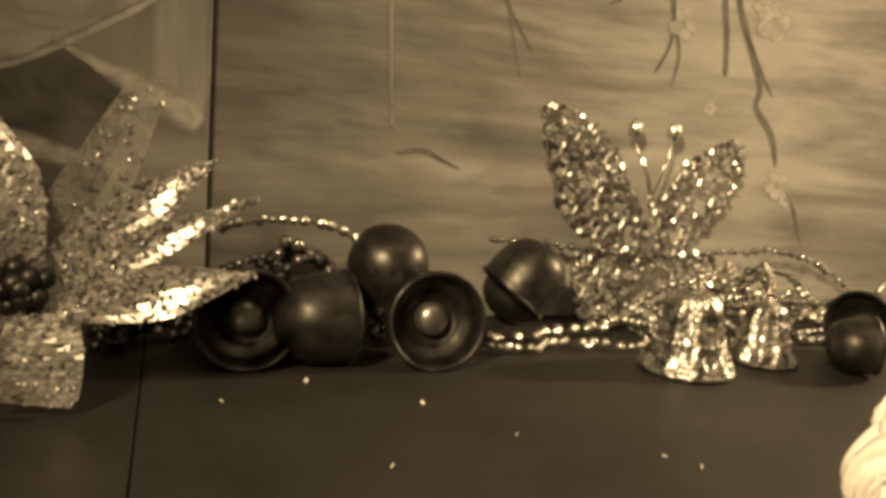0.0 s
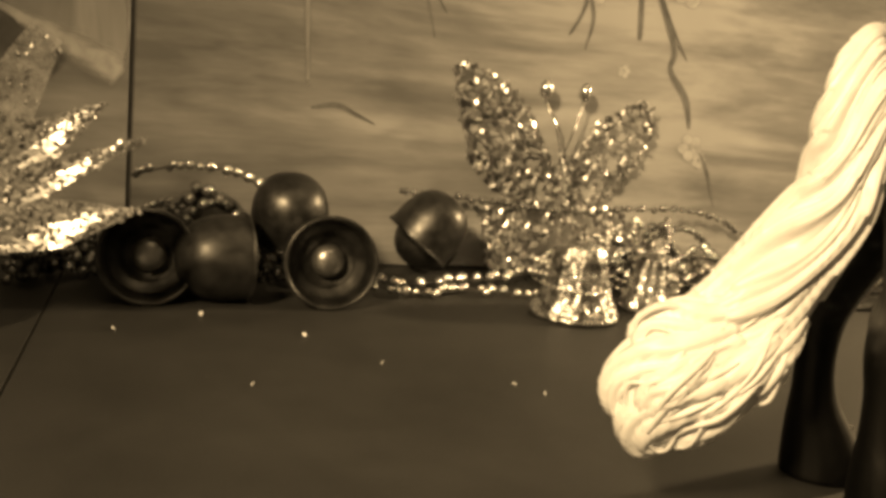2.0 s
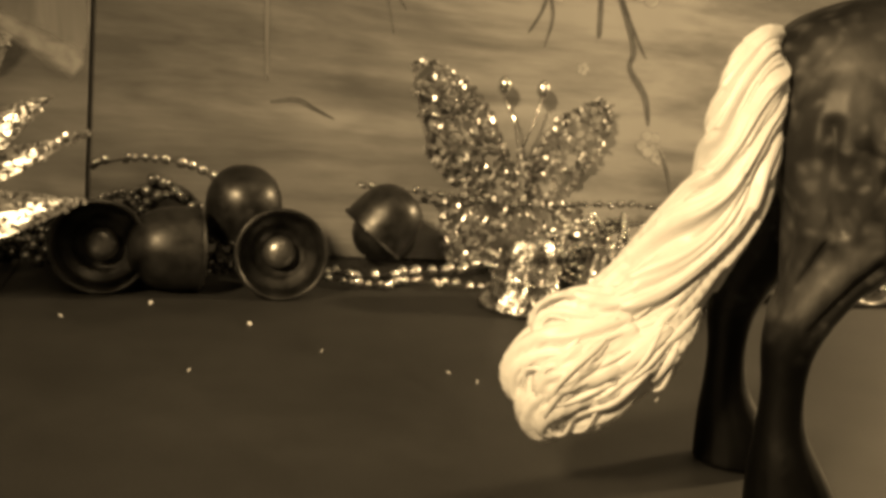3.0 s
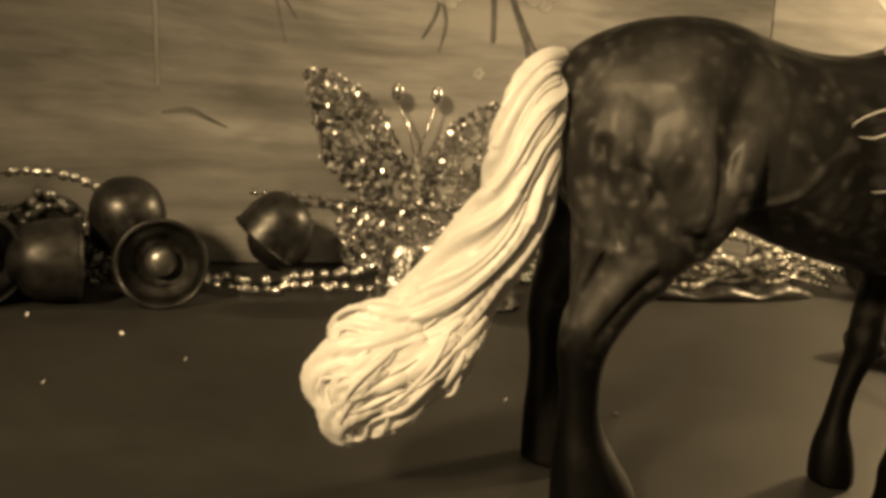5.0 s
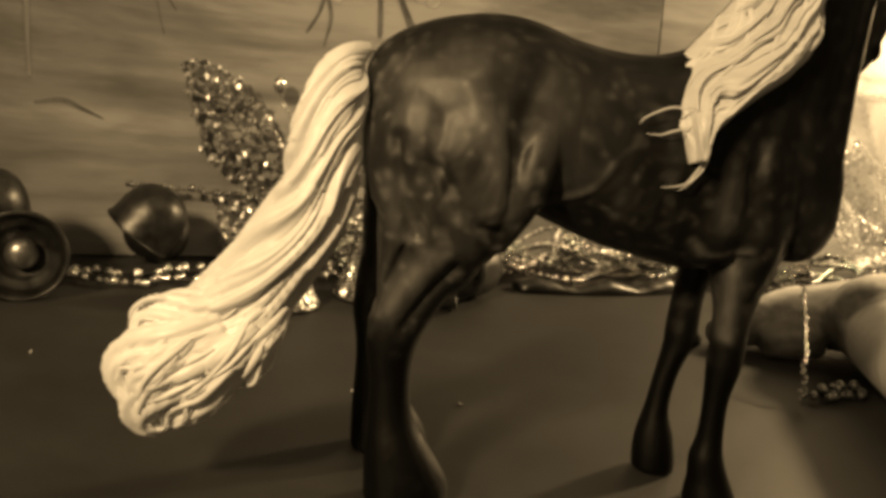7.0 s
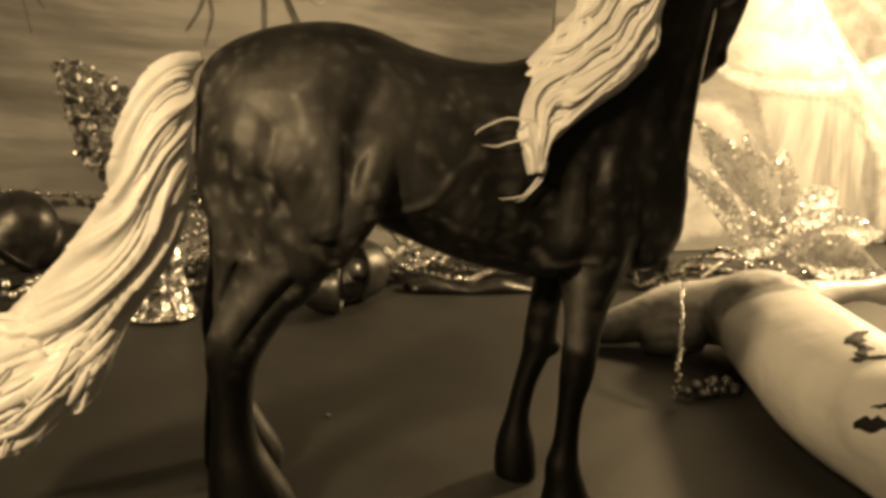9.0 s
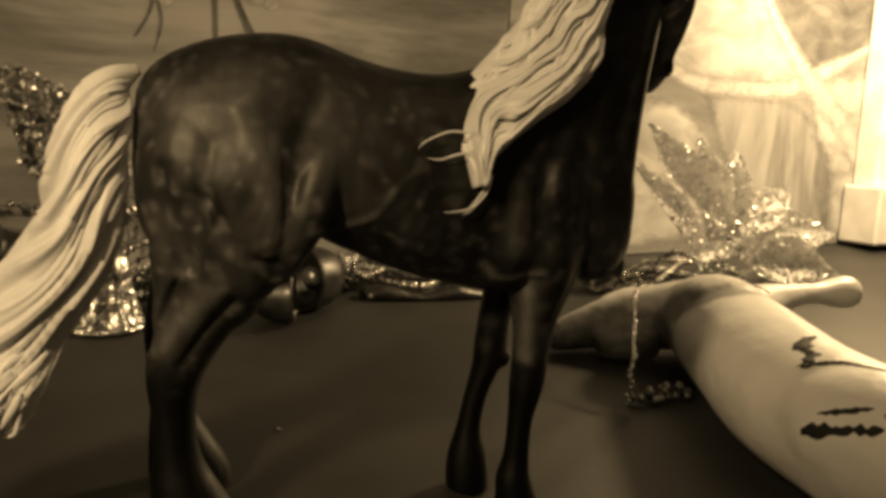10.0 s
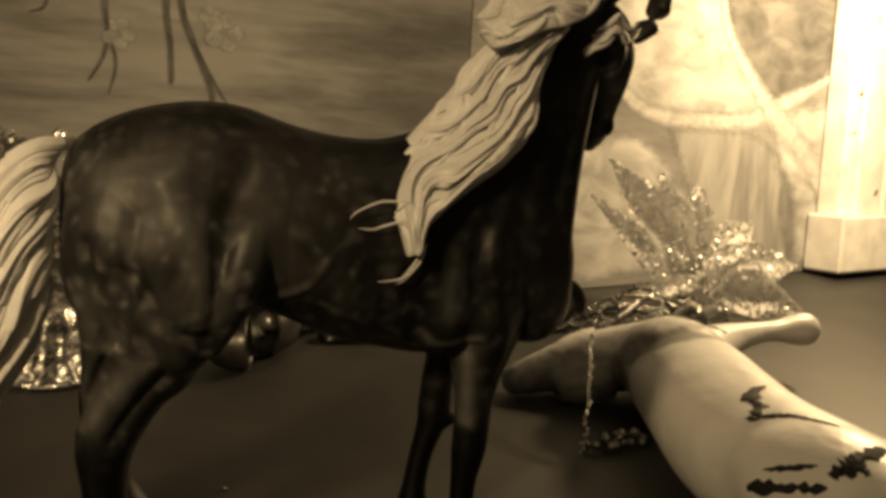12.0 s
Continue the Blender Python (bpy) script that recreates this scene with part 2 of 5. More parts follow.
def spline(points, steps):
    """Catmull-Rom through points (tuples of any length)."""
    pts = [np.array(p, float) for p in points]
    pts = [2 * pts[0] - pts[1]] + pts + [2 * pts[-1] - pts[-2]]
    out = []
    for k in range(1, len(pts) - 2):
        p0, p1, p2, p3 = pts[k - 1:k + 3]
        for s in range(steps):
            t = s / steps
            out.append(0.5 * (2 * p1 + (p2 - p0) * t + (2 * p0 - 5 * p1 + 4 * p2 - p3) * t * t + (3 * p1 - p0 - 3 * p2 + p3) * t ** 3))
    out.append(pts[-2])
    return out


def ball(bm, c, r, u=8, v=5, squash=1.0, m=None):
    rings = []
    for j in range(1, v):
        th = math.pi * j / v
        rings.append([Vector((r * math.sin(th) * math.cos(2 * math.pi * k / u), r * math.sin(th) * math.sin(2 * math.pi * k / u), squash * r * math.cos(th))) for k in range(u)])
    top, low = Vector((0, 0, squash * r)), Vector((0, 0, -squash * r))
    c = Vector(c)
    put = lambda p: bm.verts.new((m @ p if m else p) + c)
    rows = [[put(p) for p in ring] for ring in rings]
    a, z = put(top), put(low)
    for p, q in zip(rows, rows[1:]):
        for k in range(u):
            bm.faces.new((p[k], p[(k + 1) % u], q[(k + 1) % u], q[k]))
    for k in range(u):
        bm.faces.new((a, rows[0][(k + 1) % u], rows[0][k]))
        bm.faces.new((z, rows[-1][k], rows[-1][(k + 1) % u]))


def flake(bm, c, r, rng):
    """A small faceted sequin at a random tilt."""
    m = Euler([rng.uniform(0, 6.28) for _ in range(3)]).to_matrix()
    c = Vector(c)
    ring = [bm.verts.new(c + m @ Vector((r * math.cos(a), r * math.sin(a), 0))) for a in (0, 1.26, 2.51, 3.77, 5.03)]
    up, dn = bm.verts.new(c + m @ Vector((0, 0, r * 0.35))), bm.verts.new(c - m @ Vector((0, 0, r * 0.35)))
    for k in range(5):
        bm.faces.new((up, ring[k], ring[(k + 1) % 5]))
        bm.faces.new((dn, ring[(k + 1) % 5], ring[k]))


def box(bm, x0, x1, y0, y1, z0, z1, bevel=0.0):
    r = bmesh.ops.create_cube(bm, size=1.0)
    for v in r["verts"]:
        v.co = Vector(((x0 + x1) / 2 + v.co.x * (x1 - x0), (y0 + y1) / 2 + v.co.y * (y1 - y0), (z0 + z1) / 2 + v.co.z * (z1 - z0)))
    if bevel:
        edges = list({e for v in r["verts"] for e in v.link_edges})
        bmesh.ops.bevel(bm, geom=edges, offset=bevel, segments=2, affect="EDGES", profile=0.5)


def lathe(bm, profile, n=40, m=None):
    """Turn a profile of (radius, height) round z; ends at radius 0 are closed."""
    rows = []
    for r, h in profile:
        ring = [Vector((r * math.cos(2 * math.pi * k / n), r * math.sin(2 * math.pi * k / n), h)) for k in range(n)]
        rows.append([bm.verts.new(m @ p if m else p) for p in ring])
    for a, b in zip(rows, rows[1:]):
        for k in range(n):
            bm.faces.new((a[k], a[(k + 1) % n], b[(k + 1) % n], b[k]))
    bmesh.ops.remove_doubles(bm, verts=[v for row in (rows[0], rows[-1]) for v in row], dist=1e-6)


def inside(p, poly):
    hit = False
    for (x0, y0), (x1, y1) in zip(poly, poly[1:] + poly[:1]):
        if (y0 > p[1]) != (y1 > p[1]) and p[0] < (x1 - x0) * (p[1] - y0) / (y1 - y0) + x0:
            hit = not hit
    return hit


# ---- setting: board, backdrop, room ----
def build_floor():
    floor = thing("floor", pose(0, 0, 0), "dark matte felt-covered board under the figures", "floor", kind="structure")
    for x0, x1 in ((-1.6, 0.0410), (0.0419, 3.0)):
        bm = bmesh.new()
        box(bm, x0, x1, -1.5, 1.5, -0.02, 0.0, 0.0008)
        for v in bm.verts:
            v.co.x += 0.06 * (v.co.y - 0.45) if abs(v.co.x - 0.041) < 0.01 else 0
        part("board", bm, FELT, floor, smooth=False)
    bm = bmesh.new()
    box(bm, -1.6, 3.0, -1.5, 1.5, -0.05, -0.0205)
    part("underlay", bm, EDGE, floor, smooth=False)


WALL_Y = 0.704


def build_panel(name, x0, x1, height, material, label, turn=0.0, hinge=None):
    """A painted canvas panel that leans back a little; local x along it, z up."""
    m = pose(hinge if hinge is not None else 0, WALL_Y, 0, -4.8, 0, turn)
    panel = thing(name, m, label, "canvas painting", kind="structure")
    bm = bmesh.new()
    box(bm, x0, x1, 0.0, 0.02, 0.001, height, 0.0012)
    part("canvas", bm, material, panel, smooth=False)
    return panel


def painted(panel, name, verts, faces, cover, material):
    me = bpy.data.meshes.new(name)
    me.from_pydata([tuple(float(c) for c in v) for v in verts], [], faces)
    layer = me.attributes.new("cover", "FLOAT", "POINT")
    for k, c in enumerate(cover):
        layer.data[k].value = c
    me.materials.append(material)
    ob = new(name, me)
    ob.parent = panel
    return ob


def stroke(panel, name, points, widths, material, lift=0.0004):
    """A flat stroke of paint on a panel, from local (x, z) points; thin at its edges."""
    path = spline(points, 6)
    wid = [float(w[0]) for w in spline([(w,) for w in widths], 6)]
    verts, faces, cover = [], [], []
    for k, p in enumerate(path):
        d = path[min(k + 1, len(path) - 1)] - path[max(k - 1, 0)]
        d = d / (np.linalg.norm(d) + 1e-9)
        n = np.array((-d[1], d[0])) * max(wid[k], 0.0004) * 0.5
        for q, c in ((2.1, 0.0), (0.30, 1.0), (-0.30, 1.0), (-2.1, 0.0)) if wid[k] > 0.0075 else ((1.5, 0.0), (0.55, 1.0), (-0.55, 1.0), (-1.5, 0.0)):
            verts.append((p[0] + n[0] * q, -lift, p[1] + n[1] * q))
            cover.append(c if 0 < k < len(path) - 1 else c * 0.3)
        if k:
            faces += [(4 * k - 4 + q, 4 * k - 3 + q, 4 * k + 1 + q, 4 * k + q) for q in range(3)]
    return painted(panel, name, verts, faces, cover, material)


def patch(panel, name, poly, material, lift=0.0004, soft=0.22):
    """A flat painted shape from a smooth closed outline of local (x, z), with a feathered edge."""
    ring = spline(poly + poly[:1], 5)[:-1]
    c = np.mean(ring, axis=0)
    n = len(ring)
    verts, cover, faces = [], [], []
    for scale, v in ((1 + soft * 0.5, 0.0), (1 - soft * 0.5, 0.9), (0.5, 1.0)):
        for p in ring:
            q = c + (p - c) * scale
            verts.append((q[0], -lift, q[1]))
            cover.append(v)
    for r in range(2):
        faces += [(r * n + k, r * n + (k + 1) % n, (r + 1) * n + (k + 1) % n, (r + 1) * n + k) for k in range(n)]
    faces.append(tuple(range(2 * n, 3 * n)))
    return painted(panel, name, verts, faces, cover, material)


def build_backdrop():
    left = build_panel("wall_west", -0.9, 0.0965, 0.62, CANVAS_SIDE, "painted canvas panel with large pale lily petals")
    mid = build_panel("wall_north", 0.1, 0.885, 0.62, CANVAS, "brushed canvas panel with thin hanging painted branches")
    right = build_panel("wall_east", 0.0, 0.95, 0.62, CANVAS_SIDE, "bright canvas panel painted with large pale petals", 4.5, 0.888)
    bm = bmesh.new()
    box(bm, 0.0968, 0.0997, 0.004, 0.018, 0.001, 0.60)
    part("dark_gap", bm, EDGE, left, smooth=False)
    # hanging branches
    for pts, w in (
        ([(0.488, 0.40), (0.487, 0.30), (0.490, 0.262), (0.487, 0.240), (0.474, 0.216)], [0.005, 0.005, 0.004, 0.003, 0.002]),
        ([(0.49, 0.262), (0.498, 0.235), (0.492, 0.205)], [0.003, 0.003, 0.001]),
        ([(0.545, 0.40), (0.542, 0.30), (0.547, 0.255), (0.549, 0.219)], [0.006, 0.006, 0.005, 0.0045]),
        ([(0.552, 0.40), (0.556, 0.30), (0.568, 0.262), (0.588, 0.215), (0.586, 0.195), (0.606, 0.170), (0.614, 0.141)], [0.006, 0.006, 0.006, 0.005, 0.005, 0.006, 0.003]),
        ([(0.568, 0.262), (0.590, 0.225), (0.604, 0.205)], [0.003, 0.003, 0.001]),
        ([(0.628, 0.120), (0.640, 0.10), (0.652, 0.066)], [0.002, 0.003, 0.001]),
        ([(0.43, 0.40), (0.44, 0.29), (0.425, 0.27)], [0.004, 0.003, 0.001]),
        ([(0.30, 0.32), (0.33, 0.26), (0.355, 0.222)], [0.002, 0.003, 0.001]),
        ([(0.33, 0.26), (0.345, 0.20)], [0.002, 0.001]),
        ([(0.240, 0.132), (0.262, 0.136), (0.278, 0.130), (0.297, 0.122)], [0.002, 0.004, 0.003, 0.001]),
    ):
        stroke(mid, "painted_branch", pts, w, BRANCH)
    for x, z, r in ((0.50, 0.262, 0.016), (0.598, 0.274, 0.021), (0.585, 0.287, 0.012), (0.617, 0.124, 0.015), (0.628, 0.112, 0.009), (0.535, 0.190, 0.007)):
        for k in range(5):
            a = 2 * math.pi * k / 5 + x * 40
            cx, cz = x + r * 0.55 * math.cos(a), z + r * 0.55 * math.sin(a)
            patch(mid, "painted_blossom", [(cx + r * 0.45 * math.cos(b), cz + r * 0.38 * math.sin(b)) for b in (0, 1.05, 2.1, 3.14, 4.2, 5.2)], BLOSSOM, 0.0003 + 0.00006 * k)
    stroke(mid, "painted_highlight", [(0.228, 0.32), (0.231, 0.26), (0.234, 0.20), (0.237, 0.150)], [0.004, 0.0045, 0.004, 0.003], MID_PAINT)
    # lily petals on the outer panels
    for poly, mat, h in (
        ([(-0.16, 0.36), (-0.16, 0.165), (-0.043, 0.179), (-0.008, 0.1956), (0.0466, 0.2268), (0.090, 0.262), (0.090, 0.36)], PETAL_PAINT, 0.0004),
        ([(-0.004, 0.197), (0.0466, 0.229), (0.090, 0.258), (0.093, 0.205), (0.093, 0.158), (0.067, 0.170), (0.030, 0.180)], MID_PAINT, 0.0005),
        ([(-0.16, 0.165), (-0.043, 0.176), (-0.006, 0.192), (0.029, 0.168), (0.050, 0.153), (0.0115, 0.121), (-0.0427, 0.135), (-0.16, 0.150)], SHADE_PAINT, 0.0006),
        ([(-0.16, 0.128), (-0.0425, 0.117), (0.0117, 0.105), (0.020, 0.060), (-0.16, 0.050)], SHADE_PAINT, 0.0006),
    ):
        patch(left, "painted_petal", poly, mat, h, 0.10)
    for pts, w in (([(-0.012, 0.197), (0.030, 0.177), (0.066, 0.160), (0.092, 0.146)], [0.003, 0.009, 0.015, 0.017]), ([(-0.16, 0.140), (-0.043, 0.126), (0.0, 0.116), (0.016, 0.110)], [0.012, 0.011, 0.009, 0.004]), ([(-0.08, 0.168), (-0.040, 0.176), (0.0, 0.196), (0.048, 0.226), (0.086, 0.252)], [0.003, 0.004, 0.005, 0.005, 0.003])):
        stroke(left, "painted_petal_edge", pts, w, BLOSSOM, 0.0010)
    for poly, mat, h in (
        ([(0.03, 0.55), (0.10, 0.36), (0.233, 0.282), (0.33, 0.240), (0.525, 0.245), (0.60, 0.27), (0.51, 0.33), (0.46, 0.40), (0.44, 0.55)], PETAL_PAINT, 0.0004),
        ([(0.46, 0.54), (0.470, 0.407), (0.51, 0.325), (0.60, 0.266), (0.64, 0.268), (0.74, 0.320), (0.76, 0.40), (0.74, 0.54)], SHADE_PAINT, 0.0006),
        ([(0.36, 0.222), (0.55, 0.222), (0.64, 0.18), (0.70, 0.10), (0.68, 0.02), (0.58, 0.005), (0.46, 0.03), (0.42, 0.12)], MID_PAINT, 0.0005),
        ([(0.15, 0.21), (0.30, 0.20), (0.38, 0.14), (0.36, 0.03), (0.14, 0.03)], PETAL_PAINT, 0.0005),
        ([(0.61, 0.24), (0.72, 0.275), (0.86, 0.26), (0.88, 0.10), (0.84, 0.02), (0.70, 0.03)], PETAL_PAINT, 0.0005),
    ):
        patch(right, "painted_petal", poly, mat, h)
    stroke(right, "painted_petal_edge", [(0.15, 0.33), (0.233, 0.280), (0.33, 0.236), (0.525, 0.238), (0.61, 0.262), (0.73, 0.308), (0.80, 0.34)], [0.006, 0.012, 0.016, 0.020, 0.022, 0.012, 0.006], BLOSSOM, 0.0008)
    stroke(right, "painted_petal_edge", [(0.45, 0.44), (0.474, 0.368), (0.53, 0.312), (0.611, 0.252), (0.70, 0.20), (0.764, 0.140), (0.79, 0.08)], [0.008, 0.014, 0.018, 0.028, 0.032, 0.030, 0.014], BLOSSOM, 0.0010)


def build_room():
    for name, x0, x1, y0, y1, z0, z1 in (
        ("wall_back", -1.7, 3.2, 1.6, 1.7, -0.8, 1.9), ("wall_front", -1.7, 3.2, -1.7, -1.6, -0.8, 1.9),
        ("wall_left", -1.8, -1.7, -1.7, 1.7, -0.8, 1.9), ("wall_right", 3.2, 3.3, -1.7, 1.7, -0.8, 1.9), ("ceiling", -1.8, 3.3, -1.7, 1.7, 1.9, 2.0)):
        bm = bmesh.new()
        box(bm, x0, x1, y0, y1, z0, z1)
        tagged(part(name, bm, ROOM, smooth=False), "plain painted room wall", "wall", kind="structure")


build_floor()
build_backdrop()
build_room()


# ---- the standing horse figure ----
def joined(parts, voxel, smooth_steps):
    """Fuse overlapping closed skins into one smooth skin."""
    bm = bmesh.new()
    for fill in parts:
        fill(bm)
    me = mesh_from(bm, "fusing")
    ob = new("fusing", me)
    mod = ob.modifiers.new("fuse", "REMESH")
    mod.mode, mod.voxel_size = "VOXEL", voxel
    sm = ob.modifiers.new("soften", "SMOOTH")
    sm.iterations, sm.factor = smooth_steps, 0.5
    got = bpy.data.meshes.new_from_object(ob.evaluated_get(bpy.context.evaluated_depsgraph_get()))
    bpy.data.objects.remove(ob)
    bpy.data.meshes.remove(me)
    return got


def flesh(rows, v0=0.0):
    """A fill for a limb: rows of (u, v, w, half along u, half across v), stacked up the limb."""
    def fill(bm):
        path = spline(rows, 4)
        ring_loft(bm, [ellipse_ring((p[0], p[1] + v0, p[2]), (p[3], 0, 0), (0, p[4], 0), 16) for p in path])
    return fill


def barrel(rows):
    """A fill for a trunk: rows of (u, v, w centre, half height, half width)."""
    def fill(bm):
        path = spline(rows, 4)
        rings = []
        for p in path:
            ring = []
            for k in range(28):
                a = 2 * math.pi * k / 28
                c, s = math.cos(a), math.sin(a)
                e = 0.9
                ring.append(Vector((p[0], p[1] + p[4] * math.copysign(abs(c) ** e, c), p[2] + p[3] * math.copysign(abs(s) ** e, s))))
            rings.append(ring)
        ring_loft(bm, rings)
    return fill


def limb(rows, n=16):
    """A fill along a free path: rows of (x, y, z, half depth in the u-w plane, half width across)."""
    def fill(bm):
        path = spline(rows, 4)
        rings = []
        for k, p in enumerate(path):
            d = Vector(path[min(k + 1, len(path) - 1)][:3]) - Vector(path[max(k - 1, 0)][:3])
            d.normalize()
            across = Vector((0, 1, 0)) - d * d.y
            across.normalize()
            deep = d.cross(across)
            rings.append(ellipse_ring(p[:3], deep * p[3], across * p[4], n))
        ring_loft(bm, rings)
    return fill


def lock(bm, path, r0, rng, wave=0.002, n=5, flat=0.65):
    """One lock of modelled hair along a path: full near its root, drawn out to a point."""
    pts = spline(path, 5)
    ph, f = rng.uniform(0, 6.28), rng.uniform(0.7, 1.2)
    out, radii = [], []
    for k, p in enumerate(pts):
        t = k / (len(pts) - 1)
        w = wave * math.sin(ph + f * 10 * t) * min(1, 3 * t)
        out.append((p[0] + w, p[1] - 0.3 * abs(w), p[2] + 0.5 * w))
        radii.append(r0 * max(0.06, min(1.0, 0.25 + 5 * t) * (1 - t) ** 0.55))
    tube(bm, out, radii, n, flat, (0, 1, 0))


def append_mesh(me, bm, index):
    """Join a bmesh into a mesh, its faces in that material slot."""
    whole = bmesh.new()
    whole.from_mesh(me)
    add = bpy.data.meshes.new("adding")
    bmesh.ops.recalc_face_normals(bm, faces=bm.faces)
    bm.to_mesh(add)
    bm.free()
    n = len(whole.faces)
    whole.from_mesh(add)
    whole.faces.ensure_lookup_table()
    for f in whole.faces[n:]:
        f.material_index = index
    for f in whole.faces:
        f.smooth = True
    whole.to_mesh(me)
    whole.free()
    bpy.data.meshes.remove(add)


HV = -0.004
TRUNK = [(-0.027, HV, 0.180, 0.020, 0.016), (-0.022, HV, 0.178, 0.031, 0.027), (-0.011, HV, 0.176, 0.0415, 0.037), (0.006, HV, 0.175, 0.0495, 0.044), (0.027, HV, 0.179, 0.0495, 0.046),
         (0.045, HV, 0.1845, 0.043, 0.043), (0.0645, HV, 0.179, 0.043, 0.042), (0.085, HV, 0.1735, 0.045, 0.043), (0.108, HV, 0.171, 0.048, 0.043), (0.130, HV, 0.173, 0.0535, 0.041),
         (0.150, HV, 0.177, 0.057, 0.037), (0.170, HV, 0.174, 0.050, 0.035), (0.188, HV, 0.167, 0.040, 0.030), (0.198, HV, 0.162, 0.030, 0.025), (0.2045, HV, 0.160, 0.013, 0.012)]
NECK = [(0.148, HV, 0.182, 0.026, 0.030), (0.163, HV, 0.208, 0.0375, 0.031), (0.1745, HV, 0.233, 0.0295, 0.0235), (0.185, 0, 0.257, 0.022, 0.017), (0.195, 0.002, 0.275, 0.018, 0.0145), (0.203, 0.003, 0.285, 0.013, 0.012)]
HEAD = [(0.198, 0.001, 0.286, 0.012, 0.012), (0.211, 0.006, 0.278, 0.0165, 0.0135), (0.2175, 0.011, 0.267, 0.0178, 0.0135), (0.2215, 0.017, 0.254, 0.0145, 0.0115), (0.2235, 0.023, 0.241, 0.0110, 0.0095), (0.2235, 0.028, 0.230, 0.0105, 0.0090), (0.2215, 0.031, 0.221, 0.0065, 0.0065)]


def hind(v, du=0.0):
    return flesh([(0.016 + du, v * 0.55, 0.165, 0.034, 0.020), (0.012 + du, v * 0.85, 0.135, 0.030, 0.021), (0.004 + du, v, 0.110, 0.0200, 0.016), (-0.0025 + du, v, 0.092, 0.0150, 0.0125), (-0.0060 + du, v, 0.077, 0.0118, 0.0105),
                  (-0.0050 + du, v, 0.060, 0.0096, 0.0090), (-0.0030 + du, v, 0.043, 0.0106, 0.0095), (0.0010 + du, v, 0.029, 0.0148, 0.0130), (0.0050 + du, v, 0.018, 0.0185, 0.0150), (0.0075 + du, v, 0.009, 0.0205, 0.0160), (0.0080 + du, v, 0.0005, 0.0205, 0.0162)])


def fore(rows, v):
    return flesh([(u, v, w, a, b) for u, w, a, b in rows])


NEAR_FORE = [(0.160, 0.150, 0.026, 0.019), (0.160, 0.130, 0.0185, 0.016), (0.160, 0.110, 0.0118, 0.0112), (0.1604, 0.095, 0.0092, 0.0090), (0.1605, 0.080, 0.0090, 0.0088), (0.1603, 0.072, 0.0086, 0.0085), (0.1595, 0.055, 0.0064, 0.0064), (0.1600, 0.036, 0.0068, 0.0068),
             (0.1600, 0.025, 0.0090, 0.0088), (0.1630, 0.014, 0.0110, 0.0105), (0.1650, 0.006, 0.0135, 0.0125), (0.1650, 0.0005, 0.0140, 0.0130)]
FAR_FORE = [(0.158, 0.140, 0.018, 0.016), (0.155, 0.115, 0.0105, 0.0105), (0.1525, 0.100, 0.0085, 0.0085), (0.1520, 0.080, 0.0088, 0.0086), (0.1515, 0.072, 0.0080, 0.0080), (0.1475, 0.055, 0.0064, 0.0064), (0.1455, 0.036, 0.0068, 0.0068), (0.1465, 0.022, 0.0105, 0.0095), (0.1480, 0.010, 0.0122, 0.0112), (0.1490, 0.0005, 0.0120, 0.0110)]


def far_knee(bm):
    ball(bm, (0.158, 0.018, 0.0755), 0.0065, 10, 6)


def face(bm):
    ball(bm, (0.2145, 0.000, 0.270), 1.0, 14, 10, 1.0, Matrix.Diagonal((0.0105, 0.0075, 0.0125)))
    for v in (-0.0065, 0.0065):
        ball(bm, (0.2295, 0.0255 + v, 0.2335), 1.0, 10, 8, 1.0, Matrix.Diagonal((0.0042, 0.0036, 0.0058)))
        ball(bm, (0.2225, 0.011 + v * 1.6, 0.274), 1.0, 10, 8, 1.0, Matrix.Diagonal((0.0040, 0.0030, 0.0034)))
    ball(bm, (0.2165, 0.0275, 0.2225), 1.0, 12, 8, 1.0, Matrix.Diagonal((0.0060, 0.0060, 0.0042)))


RIDGES = [
    ([(0.054, -0.030, 0.205), (0.049, -0.039, 0.180), (0.042, -0.0425, 0.155), (0.032, -0.038, 0.128)], [0.005, 0.009, 0.011, 0.007]),
    ([(-0.006, -0.036, 0.190), (-0.012, -0.036, 0.160), (-0.008, -0.034, 0.125), (-0.012, -0.030, 0.092)], [0.005, 0.008, 0.008, 0.005]),
    ([(0.166, -0.024, 0.214), (0.152, -0.036, 0.178), (0.160, -0.034, 0.142), (0.160, -0.026, 0.112)], [0.004, 0.009, 0.010, 0.005]),
    ([(0.206, -0.006, 0.262), (0.197, -0.013, 0.236), (0.190, -0.020, 0.205), (0.190, -0.026, 0.165)], [0.004, 0.007, 0.009, 0.007]),
]


def ridges(bm):
    for path, radii in RIDGES:
        rows = spline([(*p, r) for p, r in zip(path, radii)], 5)
        tube(bm, [q[:3] for q in rows], [q[3] for q in rows], 12)


def swelling(c, half):
    """A low muscle under the skin: centre and half axes."""
    def fill(bm):
        ball(bm, c, 1.0, 18, 12, 1.0, Matrix.Diagonal(half))
    return fill


